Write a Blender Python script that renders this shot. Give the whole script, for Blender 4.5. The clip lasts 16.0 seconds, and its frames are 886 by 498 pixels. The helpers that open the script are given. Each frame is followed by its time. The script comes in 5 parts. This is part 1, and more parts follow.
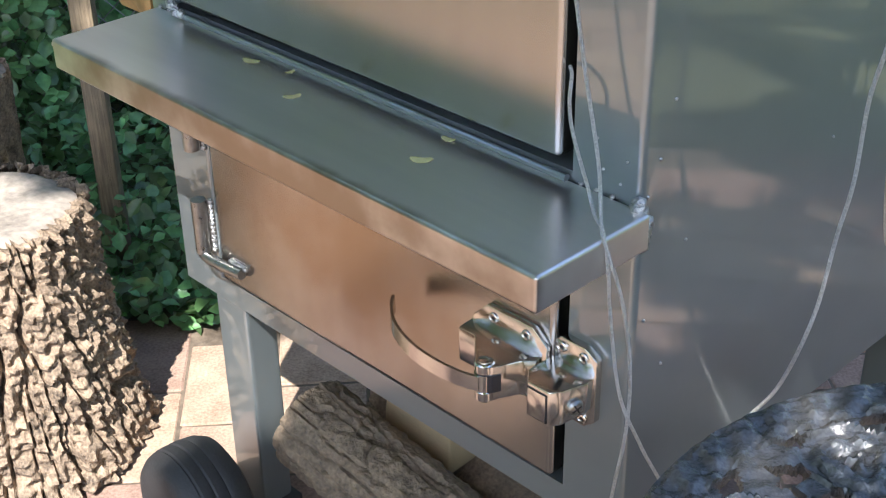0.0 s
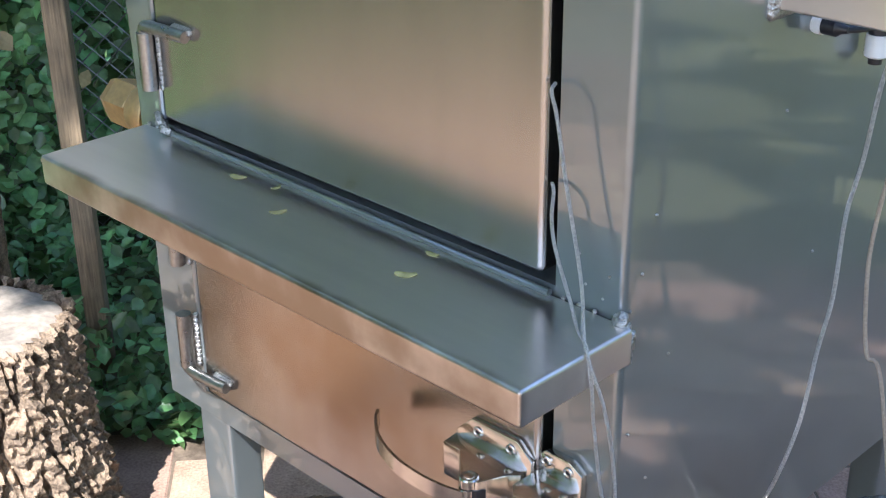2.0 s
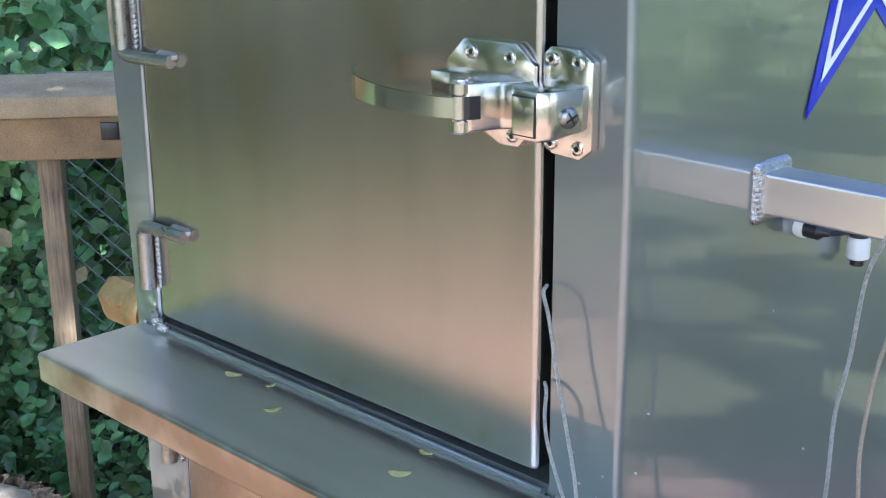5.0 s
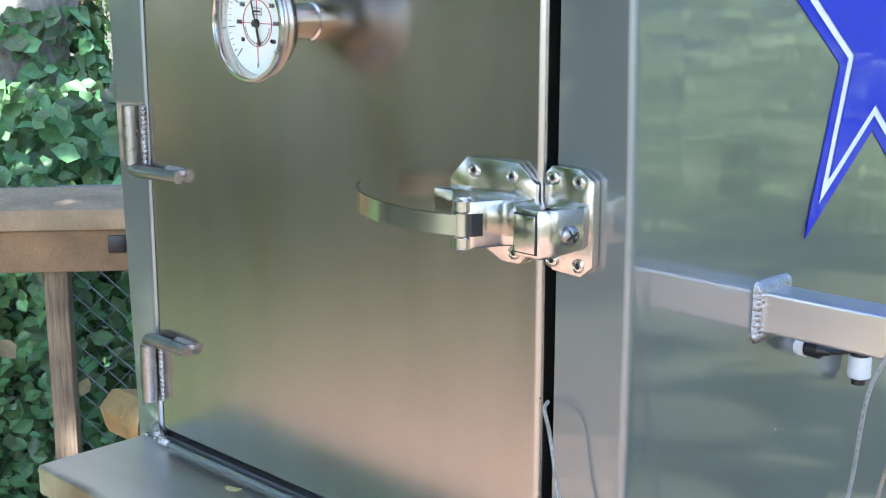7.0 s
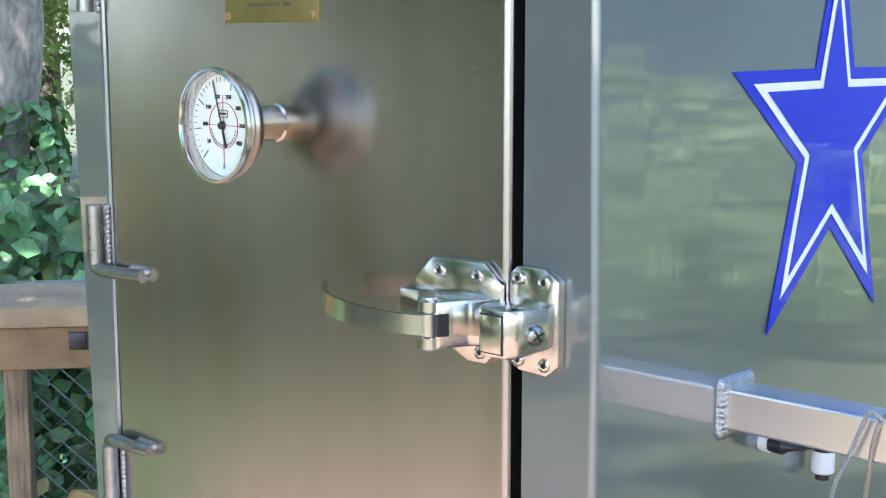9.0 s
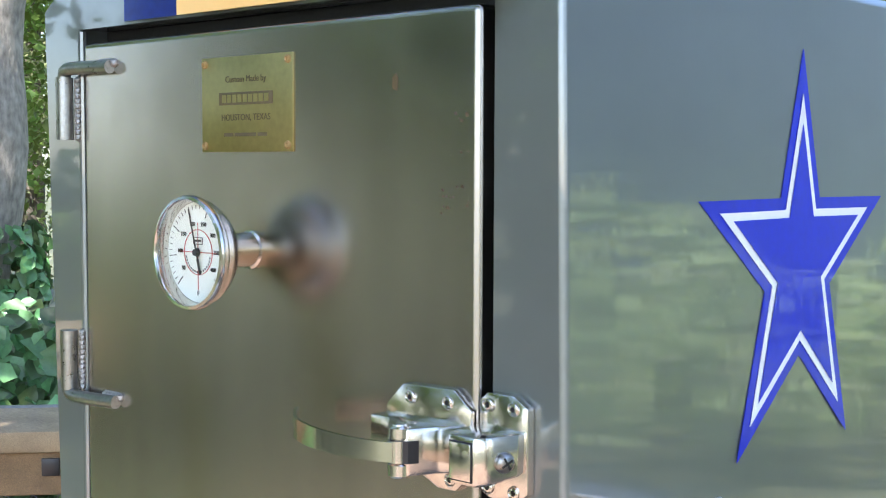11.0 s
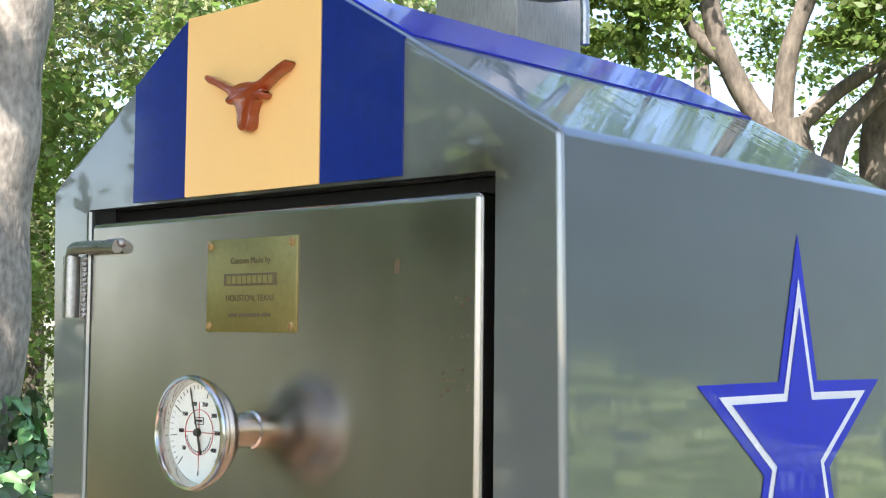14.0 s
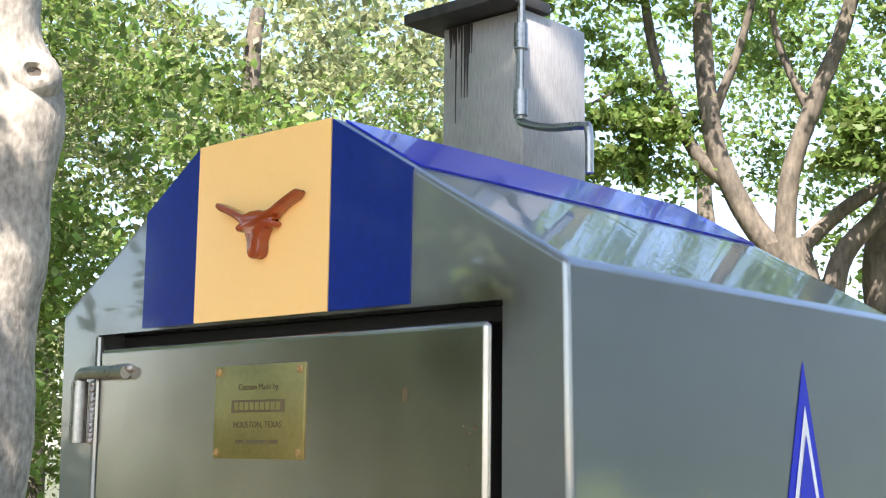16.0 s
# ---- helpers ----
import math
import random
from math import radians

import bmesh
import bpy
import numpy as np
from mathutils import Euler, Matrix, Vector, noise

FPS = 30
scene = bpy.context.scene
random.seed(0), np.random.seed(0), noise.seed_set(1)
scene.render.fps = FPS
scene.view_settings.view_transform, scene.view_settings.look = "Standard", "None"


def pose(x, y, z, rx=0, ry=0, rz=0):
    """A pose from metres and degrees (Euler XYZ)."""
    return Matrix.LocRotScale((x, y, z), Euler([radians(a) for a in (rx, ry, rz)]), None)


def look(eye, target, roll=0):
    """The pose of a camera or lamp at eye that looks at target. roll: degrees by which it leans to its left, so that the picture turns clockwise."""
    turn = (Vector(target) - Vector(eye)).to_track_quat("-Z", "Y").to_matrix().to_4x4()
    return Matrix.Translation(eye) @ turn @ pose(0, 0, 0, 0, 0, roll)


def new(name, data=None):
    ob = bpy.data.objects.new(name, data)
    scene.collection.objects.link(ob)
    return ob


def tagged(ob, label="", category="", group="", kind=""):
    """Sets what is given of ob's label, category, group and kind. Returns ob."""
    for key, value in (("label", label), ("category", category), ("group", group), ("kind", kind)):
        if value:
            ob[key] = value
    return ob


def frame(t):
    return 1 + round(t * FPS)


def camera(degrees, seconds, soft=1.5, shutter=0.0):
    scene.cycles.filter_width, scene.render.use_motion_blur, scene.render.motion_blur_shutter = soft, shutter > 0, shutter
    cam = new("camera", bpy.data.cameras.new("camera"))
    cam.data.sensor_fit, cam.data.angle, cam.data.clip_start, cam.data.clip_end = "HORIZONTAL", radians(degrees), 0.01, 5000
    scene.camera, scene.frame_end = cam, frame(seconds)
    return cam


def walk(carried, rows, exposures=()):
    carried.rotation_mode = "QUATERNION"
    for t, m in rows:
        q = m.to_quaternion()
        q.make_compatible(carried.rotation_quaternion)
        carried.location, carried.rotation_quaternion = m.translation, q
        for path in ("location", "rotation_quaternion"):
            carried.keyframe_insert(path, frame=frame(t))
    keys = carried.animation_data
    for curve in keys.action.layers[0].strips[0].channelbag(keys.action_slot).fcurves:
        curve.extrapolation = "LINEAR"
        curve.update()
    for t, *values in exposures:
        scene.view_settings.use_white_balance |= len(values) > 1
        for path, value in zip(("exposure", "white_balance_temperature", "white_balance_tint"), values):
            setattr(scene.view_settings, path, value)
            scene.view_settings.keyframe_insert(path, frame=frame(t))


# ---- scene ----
cam = camera(36.5, 16.0, soft=1.15)
PATH = [
    (0, (0.788, -1.047, 1.641), (-0.458, 0.148, 0.632), -1.0),
    (0.5, (0.79, -1.048, 1.644), (-0.468, 0.164, 0.669), -0.9),
    (1, (0.792, -1.05, 1.647), (-0.475, 0.179, 0.707), -0.8),
    (1.5, (0.794, -1.051, 1.648), (-0.479, 0.199, 0.744), -0.8),
    (2, (0.796, -1.053, 1.651), (-0.489, 0.214, 0.787), -0.7),
    (2.5, (0.798, -1.055, 1.654), (-0.499, 0.228, 0.833), -0.6),
    (3, (0.799, -1.057, 1.658), (-0.509, 0.239, 0.878), -0.6),
    (3.5, (0.801, -1.061, 1.66), (-0.519, 0.248, 0.922), -0.4),
    (4, (0.804, -1.06, 1.663), (-0.53, 0.258, 0.968), -0.5),
    (4.2, (0.803, -1.067, 1.665), (-0.531, 0.262, 0.99), -0.5),
    (6.3, (0.814, -1.074, 1.674), (-0.56, 0.292, 1.177), -0.2),
    (6.5, (0.814, -1.074, 1.674), (-0.562, 0.295, 1.193), -0.1),
    (7, (0.817, -1.078, 1.675), (-0.563, 0.302, 1.239), 0.0),
    (7.5, (0.819, -1.079, 1.678), (-0.561, 0.312, 1.281), -0.0),
    (8, (0.821, -1.079, 1.683), (-0.553, 0.327, 1.318), 0.0),
    (8.2, (0.816, -1.087, 1.688), (-0.553, 0.327, 1.33), 0.1),
    (10.3, (0.83, -1.088, 1.69), (-0.514, 0.38, 1.497), 0.1),
    (10.5, (0.835, -1.086, 1.692), (-0.514, 0.38, 1.516), 0.2),
    (11, (0.837, -1.089, 1.694), (-0.512, 0.381, 1.571), 0.2),
    (11.5, (0.839, -1.091, 1.697), (-0.512, 0.382, 1.619), 0.3),
    (12, (0.843, -1.095, 1.7), (-0.506, 0.381, 1.668), 0.4),
    (12.5, (0.843, -1.098, 1.704), (-0.504, 0.381, 1.709), 0.4),
    (13, (0.846, -1.099, 1.708), (-0.503, 0.377, 1.749), 0.4),
    (13.5, (0.847, -1.103, 1.707), (-0.502, 0.371, 1.793), 0.5),
    (14, (0.85, -1.104, 1.709), (-0.501, 0.365, 1.838), 0.6),
    (14.5, (0.851, -1.108, 1.714), (-0.499, 0.358, 1.881), 0.5),
    (15, (0.854, -1.111, 1.713), (-0.498, 0.348, 1.926), 0.6),
    (15.5, (0.855, -1.114, 1.716), (-0.493, 0.34, 1.975), 0.7),
    (16, (0.858, -1.119, 1.72), (-0.486, 0.331, 2.022), 0.7),
]
walk(cam, [(t, look(eye, aim, lean)) for t, eye, aim, lean in PATH], exposures=((0.0, 1.56, 5950, 12), (4.0, 1.76, 5600, 15), (8.0, 2.00, 5600, 15), (11.0, 1.88, 5950, 15), (16.0, 1.73, 6550, 17)))

# ---------------- world, sun, exposure ----------------
SUN = Vector((0.545 * math.cos(radians(52)), -0.84 * math.cos(radians(52)), math.sin(radians(52)))).normalized()
world = bpy.data.worlds.new("world")
scene.world = world
world.use_nodes = True
wn = world.node_tree.nodes
sky = wn.new("ShaderNodeTexSky")
sky.sky_type = "NISHITA"
sky.sun_disc = False
sky.sun_elevation = radians(52)
sky.sun_rotation = math.atan2(SUN.x, SUN.y)
world.node_tree.links.new(sky.outputs[0], wn["Background"].inputs[0])
wn["Background"].inputs[1].default_value = 0.15
sun = new("sun", bpy.data.lights.new("sun", "SUN"))
sun.data.energy = 5.0
sun.data.angle = radians(0.5)
sun.data.color = (1.0, 0.95, 0.87)
sun.matrix_world = look(SUN * 30, (0, 0, 0))


# ---------------- materials ----------------
def mat(name, base, rough=0.5, metal=0.0, scale=8.0, vary=0.25, grain=60.0, bump=0.1, stretch=(1, 1, 1), coat=0.0,
        aniso=0.0, rvary=0.12, tint=None, island=0.0, through_light=0.0, spec=0.5, coat_rough=0.06, coat_ior=1.5, ripple=0.0):
    """Principled surface with broad stains, fine grain and relief; object space in metres."""
    m = bpy.data.materials.new(name)
    m.use_nodes = True
    n, l = m.node_tree.nodes, m.node_tree.links
    p = n["Principled BSDF"]
    tc = n.new("ShaderNodeTexCoord")
    mp = n.new("ShaderNodeMapping")
    mp.inputs["Scale"].default_value = stretch
    l.new(tc.outputs["Object"], mp.inputs[0])
    big = n.new("ShaderNodeTexNoise")
    big.inputs["Scale"].default_value, big.inputs["Detail"].default_value = scale, 5
    l.new(tc.outputs["Object"], big.inputs[0])
    fine = n.new("ShaderNodeTexNoise")
    fine.inputs["Scale"].default_value, fine.inputs["Detail"].default_value = grain, 6
    l.new(mp.outputs[0], fine.inputs[0])
    mixf = n.new("ShaderNodeMath")
    mixf.operation = "MULTIPLY_ADD"
    mixf.inputs[1].default_value = 0.5
    half = n.new("ShaderNodeMath")
    half.operation = "MULTIPLY"
    half.inputs[1].default_value = 0.5
    l.new(fine.outputs[0], half.inputs[0])
    l.new(big.outputs[0], mixf.inputs[0])
    l.new(half.outputs[0], mixf.inputs[2])
    ramp = n.new("ShaderNodeValToRGB")
    ramp.color_ramp.elements[0].position, ramp.color_ramp.elements[1].position = 0.3, 0.7
    b = Vector(base)
    t2 = Vector(tint) if tint else b * (1 + vary)
    ramp.color_ramp.elements[0].color = (*(b * (1 - vary)), 1)
    ramp.color_ramp.elements[1].color = (*[min(1, c) for c in t2], 1)
    l.new(mixf.outputs[0], ramp.inputs[0])
    col = ramp.outputs[0]
    if island:
        geo = n.new("ShaderNodeNewGeometry")
        info = n.new("ShaderNodeObjectInfo")
        hsv = n.new("ShaderNodeHueSaturation")
        mr = n.new("ShaderNodeMapRange")
        mr.inputs[3].default_value, mr.inputs[4].default_value = 1 - island, 1 + island
        add = n.new("ShaderNodeMath")
        add.operation = "ADD"
        wrap = n.new("ShaderNodeMath")
        wrap.operation = "FRACT"
        l.new(geo.outputs["Random Per Island"], add.inputs[0])
        l.new(info.outputs["Random"], add.inputs[1])
        l.new(add.outputs[0], wrap.inputs[0])
        l.new(wrap.outputs[0], mr.inputs[0])
        l.new(mr.outputs[0], hsv.inputs["Value"])
        hue = n.new("ShaderNodeMapRange")
        hue.inputs[3].default_value, hue.inputs[4].default_value = 0.5 - island * 0.05, 0.5 + island * 0.05
        l.new(wrap.outputs[0], hue.inputs[0])
        l.new(hue.outputs[0], hsv.inputs["Hue"])
        l.new(col, hsv.inputs["Color"])
        col = hsv.outputs[0]
    l.new(col, p.inputs["Base Color"])
    rr = n.new("ShaderNodeMapRange")
    rr.inputs[3].default_value, rr.inputs[4].default_value = max(0.02, rough - rvary), min(1, rough + rvary)
    l.new(mixf.outputs[0], rr.inputs[0])
    l.new(rr.outputs[0], p.inputs["Roughness"])
    p.inputs["Metallic"].default_value = metal
    p.inputs["Specular IOR Level"].default_value = spec
    p.inputs["Coat Weight"].default_value = coat
    p.inputs["Coat Roughness"].default_value = coat_rough
    p.inputs["Coat IOR"].default_value = coat_ior
    p.inputs["Anisotropic"].default_value = aniso
    if aniso:
        tg = n.new("ShaderNodeTangent")
        tg.direction_type, tg.axis = "RADIAL", "Z"
        l.new(tg.outputs[0], p.inputs["Tangent"])
        p.inputs["Anisotropic Rotation"].default_value = 0.25
    if ripple:
        wv = n.new("ShaderNodeMapping")
        wv.inputs["Scale"].default_value = (1.5, 30, 1.5)
        l.new(tc.outputs["Object"], wv.inputs[0])
        wn_ = n.new("ShaderNodeTexNoise")
        wn_.inputs["Scale"].default_value, wn_.inputs["Detail"].default_value = 1.0, 4
        l.new(wv.outputs[0], wn_.inputs[0])
        wb = n.new("ShaderNodeBump")
        wb.inputs["Strength"].default_value, wb.inputs["Distance"].default_value = 1.0, ripple
        l.new(wn_.outputs[0], wb.inputs["Height"])
        l.new(wb.outputs[0], p.inputs["Coat Normal"])
    if bump:
        bp = n.new("ShaderNodeBump")
        bp.inputs["Strength"].default_value = bump
        bp.inputs["Distance"].default_value = 0.01
        l.new(mixf.outputs[0], bp.inputs["Height"])
        l.new(bp.outputs[0], p.inputs["Normal"])
    if through_light:
        tr = n.new("ShaderNodeBsdfTranslucent")
        mx = n.new("ShaderNodeMixShader")
        mx.inputs[0].default_value = through_light
        l.new(col, tr.inputs[0])
        l.new(p.outputs[0], mx.inputs[1])
        l.new(tr.outputs[0], mx.inputs[2])
        l.new(mx.outputs[0], n["Material Output"].inputs[0])
    return m


M_BODY = mat("clear_coated_grey_steel", (0.200, 0.224, 0.224), 0.33, 0.58, 2.5, 0.08, 5, 0.0, (1, 1, 2), rvary=0.03, coat=1.0, coat_rough=0.032, coat_ior=1.8, ripple=0.0004)
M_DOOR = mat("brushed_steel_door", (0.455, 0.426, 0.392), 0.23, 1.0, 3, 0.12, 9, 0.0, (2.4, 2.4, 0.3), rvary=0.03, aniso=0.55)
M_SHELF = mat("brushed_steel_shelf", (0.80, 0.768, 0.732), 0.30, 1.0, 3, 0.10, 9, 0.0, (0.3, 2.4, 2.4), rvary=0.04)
M_POLISH = mat("polished_cast_steel", (0.62, 0.59, 0.545), 0.16, 1.0, 30, 0.10, 200, 0.02, rvary=0.05)
M_ROD = mat("bare_steel_rod", (0.33, 0.325, 0.31), 0.3, 1.0, 30, 0.25, 150, 0.1)
M_WELD = mat("weld_bead", (0.45, 0.44, 0.42), 0.35, 1.0, 90, 0.4, 300, 0.6)
M_BLACK = mat("soot_gasket", (0.012, 0.011, 0.01), 0.8, 0, 20, 0.4, 90, 0.3)
M_SOOT = mat("sooty_steel", (0.05, 0.046, 0.042), 0.6, 0.4, 12, 0.6, 60, 0.2)
M_BLUE = mat("gloss_blue_vinyl", (0.003, 0.018, 0.185), 0.3, 0.0, 5, 0.2, 80, 0.004, coat=0.35, rvary=0.04, spec=0.25)
M_STAR = mat("bright_blue_vinyl", (0.010, 0.022, 0.52), 0.45, 0.0, 5, 0.12, 80, 0.0, coat=0.75, rvary=0.04, spec=0.2, coat_rough=0.022, coat_ior=1.55, ripple=0.0004)
M_WHITE = mat("white_vinyl", (0.9, 0.9, 0.9), 0.25, 0, 8, 0.04, 60, 0.01)
M_YELLOW = mat("cream_yellow_enamel", (0.96, 0.62, 0.23), 0.28, 0, 5, 0.012, 80, 0.0, coat=0.3, rvary=0.015)
M_RUSTRED = mat("burnt_orange_enamel", (0.27, 0.045, 0.010), 0.14, 0, 30, 0.15, 80, 0.02, coat=0.7, rvary=0.04)
M_BRASS = mat("engraved_brass", (0.42, 0.355, 0.15), 0.42, 1.0, 12, 0.15, 120, 0.03)
M_BRASSPIPE = mat("brass_fitting", (0.42, 0.28, 0.12), 0.42, 0.5, 30, 0.2, 120, 0.05)
M_INK = mat("dark_engraving", (0.13, 0.10, 0.05), 0.6, 0.3, 30, 0.2, 90, 0.0)
M_DIAL = mat("white_dial", (0.82, 0.88, 0.80), 0.5, 0, 10, 0.04, 80, 0.0)
M_RED = mat("red_print", (0.5, 0.03, 0.03), 0.5, 0, 10, 0.1, 80, 0.0)
M_TICK = mat("black_print", (0.02, 0.02, 0.02), 0.5, 0, 10, 0.1, 80, 0.0)
M_FLUE = mat("stained_flue_steel", (0.36, 0.345, 0.32), 0.42, 0.35, 9, 0.35, 40, 0.05, (10, 10, 1))
M_STREAK = mat("creosote_streak", (0.02, 0.014, 0.01), 0.5, 0, 40, 0.5, 120, 0.2)
M_BARK = mat("oak_bark", (0.055, 0.039, 0.027), 0.9, 0, 30, 0.5, 170, 1.0, tint=(0.44, 0.32, 0.21))
M_LOGBARK = mat("grey_bark", (0.16, 0.12, 0.08), 0.9, 0, 35, 0.5, 150, 0.9, tint=(0.31, 0.225, 0.145))
M_CUT = mat("weathered_end_grain", (0.20, 0.165, 0.13), 0.85, 0, 9, 0.3, 70, 0.4, tint=(0.40, 0.34, 0.27))
M_SPLIT = mat("split_pale_wood", (0.40, 0.29, 0.15), 0.8, 0, 9, 0.2, 60, 0.3, (1, 12, 12))
M_RAIL = mat("weathered_rail_timber", (0.17, 0.115, 0.065), 0.8, 0, 9, 0.45, 45, 0.4, (1.5, 14, 14), tint=(0.44, 0.285, 0.14))
M_CAP = mat("sun_bleached_cap_timber", (0.25, 0.185, 0.115), 0.8, 0, 9, 0.4, 45, 0.4, (1.5, 14, 14), tint=(0.56, 0.42, 0.25))
M_POST = mat("weathered_post_timber", (0.11, 0.085, 0.058), 0.8, 0, 9, 0.45, 22, 0.5, (9, 9, 0.5), tint=(0.36, 0.265, 0.16))
M_TREE = mat("pale_tree_bark", (0.19, 0.165, 0.13), 0.9, 0, 5, 0.5, 40, 0.9, (1, 1, 0.6), tint=(0.50, 0.45, 0.37))
M_TREEDARK = mat("brown_tree_bark", (0.065, 0.054, 0.040), 0.9, 0, 7, 0.5, 40, 0.9, (1, 1, 0.4), tint=(0.21, 0.175, 0.13))
M_SIDING = mat("grey_blue_siding", (0.34, 0.375, 0.385), 0.7, 0, 1.2, 0.06, 30, 0.05, (1, 1, 8))
M_LEAF = mat("tree_leaves", (0.19, 0.275, 0.065), 0.45, 0, 1.3, 0.5, 9, 0, island=0.38, through_light=0.6)
M_LEAFY = mat("sunlit_yellow_leaves", (0.29, 0.32, 0.145), 0.5, 0, 1.3, 0.6, 9, 0, island=0.38, through_light=0.45)
# lighter leaf copy: brightens the shrubs' reflection in the smoker's side through colour
M_SHRUB = mat("sunlit_shrub_leaves", (0.42, 0.50, 0.23), 0.5, 0, 1.6, 0.5, 9, 0, island=0.4, through_light=0.45)
M_IVY = mat("ivy_leaves", (0.125, 0.235, 0.085), 0.33, 0, 4, 0.35, 60, 0, island=0.6, through_light=0.15)
M_PAVER = mat("clay_paver", (0.235, 0.142, 0.096), 0.9, 0, 14, 0.3, 160, 0.4, island=0.3, tint=(0.43, 0.30, 0.215))
M_SOIL = mat("leaf_litter_soil", (0.085, 0.06, 0.04), 0.95, 0, 5, 0.5, 60, 0.8, tint=(0.19, 0.145, 0.10))
M_LAWN = mat("thin_grass_and_litter", (0.060, 0.072, 0.026), 0.95, 0, 1.3, 0.5, 60, 0.8, tint=(0.15, 0.155, 0.075))
M_TYRE = mat("black_rubber", (0.022, 0.022, 0.023), 0.6, 0, 30, 0.3, 150, 0.15)
M_CAST = mat("hammered_cast_metal", (0.130, 0.126, 0.118), 0.19, 0.65, 70, 0.5, 260, 0.35, rvary=0.10)
M_WIRE = mat("braided_steel_wire", (0.62, 0.61, 0.58), 0.35, 0.9, 300, 0.4, 900, 0.8)
M_LINK = mat("galvanised_wire", (0.27, 0.265, 0.25), 0.55, 0.8, 30, 0.2, 100, 0.1)
M_PLASTIC_HOLLOW = mat("black_plastic_and_hollows", (0.015, 0.015, 0.018), 0.35, 0, 30, 0.2, 100, 0.05)
M_DRYLEAF = mat("fallen_yellow_leaf", (0.36, 0.33, 0.15), 0.6, 0, 40, 0.25, 120, 0.1, island=0.5)
M_NUT = mat("white_plastic", (0.78, 0.78, 0.76), 0.35, 0, 30, 0.06, 100, 0.05)
M_GLASS = bpy.data.materials.new("gauge_glass")
M_GLASS.use_nodes = True
_n, _l = M_GLASS.node_tree.nodes, M_GLASS.node_tree.links
_clear, _shine, _mix = _n.new("ShaderNodeBsdfTransparent"), _n.new("ShaderNodeBsdfGlossy"), _n.new("ShaderNodeMixShader")
_shine.inputs["Roughness"].default_value = 0.02
_mix.inputs[0].default_value = 0.06
_l.new(_clear.outputs[0], _mix.inputs[1])
_l.new(_shine.outputs[0], _mix.inputs[2])
_l.new(_mix.outputs[0], _n["Material Output"].inputs[0])


def stain_or_sheen(m, centre, radii, colour, strength, feather=0.6, grain=14.0):
    """Blends a blotch with a ragged edge, real stain or painted reflection, into a surface's colour; centre and radii
    in the object's own metres.
    """
    n, l = m.node_tree.nodes, m.node_tree.links
    p = n["Principled BSDF"]
    old = p.inputs["Base Color"].links[0].from_socket
    tc = n.new("ShaderNodeTexCoord")
    mp = n.new("ShaderNodeMapping")
    mp.vector_type = "TEXTURE"
    mp.inputs["Location"].default_value, mp.inputs["Scale"].default_value = centre, radii
    l.new(tc.outputs["Object"], mp.inputs[0])
    ln = n.new("ShaderNodeVectorMath")
    ln.operation = "LENGTH"
    l.new(mp.outputs[0], ln.inputs[0])
    no = n.new("ShaderNodeTexNoise")
    no.inputs["Scale"].default_value, no.inputs["Detail"].default_value = grain, 5
    l.new(tc.outputs["Object"], no.inputs[0])
    ad = n.new("ShaderNodeMath")
    ad.operation = "MULTIPLY_ADD"
    ad.inputs[1].default_value = 0.9
    l.new(no.outputs[0], ad.inputs[0])
    l.new(ln.outputs["Value"], ad.inputs[2])
    mr = n.new("ShaderNodeMapRange")
    mr.interpolation_type = "SMOOTHSTEP"
    mr.inputs[1].default_value, mr.inputs[2].default_value = 1.45 - feather, 1.45
    mr.inputs[3].default_value, mr.inputs[4].default_value = strength, 0.0
    l.new(ad.outputs[0], mr.inputs[0])
    mx = n.new("ShaderNodeMixRGB")
    mx.inputs[2].default_value = (*colour, 1)
    l.new(mr.outputs[0], mx.inputs[0])
    l.new(old, mx.inputs[1])
    l.new(mx.outputs[0], p.inputs["Base Color"])


# soot and heat tint round the top of the upper door and the gauge's stem, tints on the doors
stain_or_sheen(M_BODY, (0.0, -0.40, 1.888), (0.46, 0.05, 0.030), (0.035, 0.027, 0.018), 0.9, 0.9)
stain_or_sheen(M_BODY, (0.365, -0.40, 1.885), (0.12, 0.05, 0.085), (0.05, 0.04, 0.022), 0.85, 1.1)
stain_or_sheen(M_BODY, (-0.37, -0.40, 1.885), (0.09, 0.05, 0.06), (0.05, 0.04, 0.022), 0.7, 1.1)
# olive patch below and right of the gauge, tan column to its lower left
stain_or_sheen(M_DOOR, (0.135, -0.41, 1.46), (0.085, 0.05, 0.13), (0.27, 0.24, 0.13), 0.6, 1.2)
stain_or_sheen(M_DOOR, (-0.12, -0.41, 1.36), (0.07, 0.05, 0.20), (0.42, 0.38, 0.26), 0.5, 1.0)
stain_or_sheen(M_DOOR, (0.33, -0.41, 1.83), (0.09, 0.05, 0.07), (0.20, 0.19, 0.16), 0.7, 1.0)
stain_or_sheen(M_DOOR, (0.03, -0.41, 1.585), (0.06, 0.05, 0.05), (0.25, 0.19, 0.11), 0.7, 0.8)
# broad darker tone over the upper part of the upper door
stain_or_sheen(M_DOOR, (0.0, -0.41, 1.80), (0.52, 0.05, 0.17), (0.30, 0.275, 0.225), 0.75, 1.2)
# shelf lip: brown discolouring and the dark ground's reflection painted as one tone
stain_or_sheen(M_SHELF, (0.02, -0.59, 0.91), (1.0, 0.020, 0.14), (0.24, 0.18, 0.125), 0.9, 0.9)
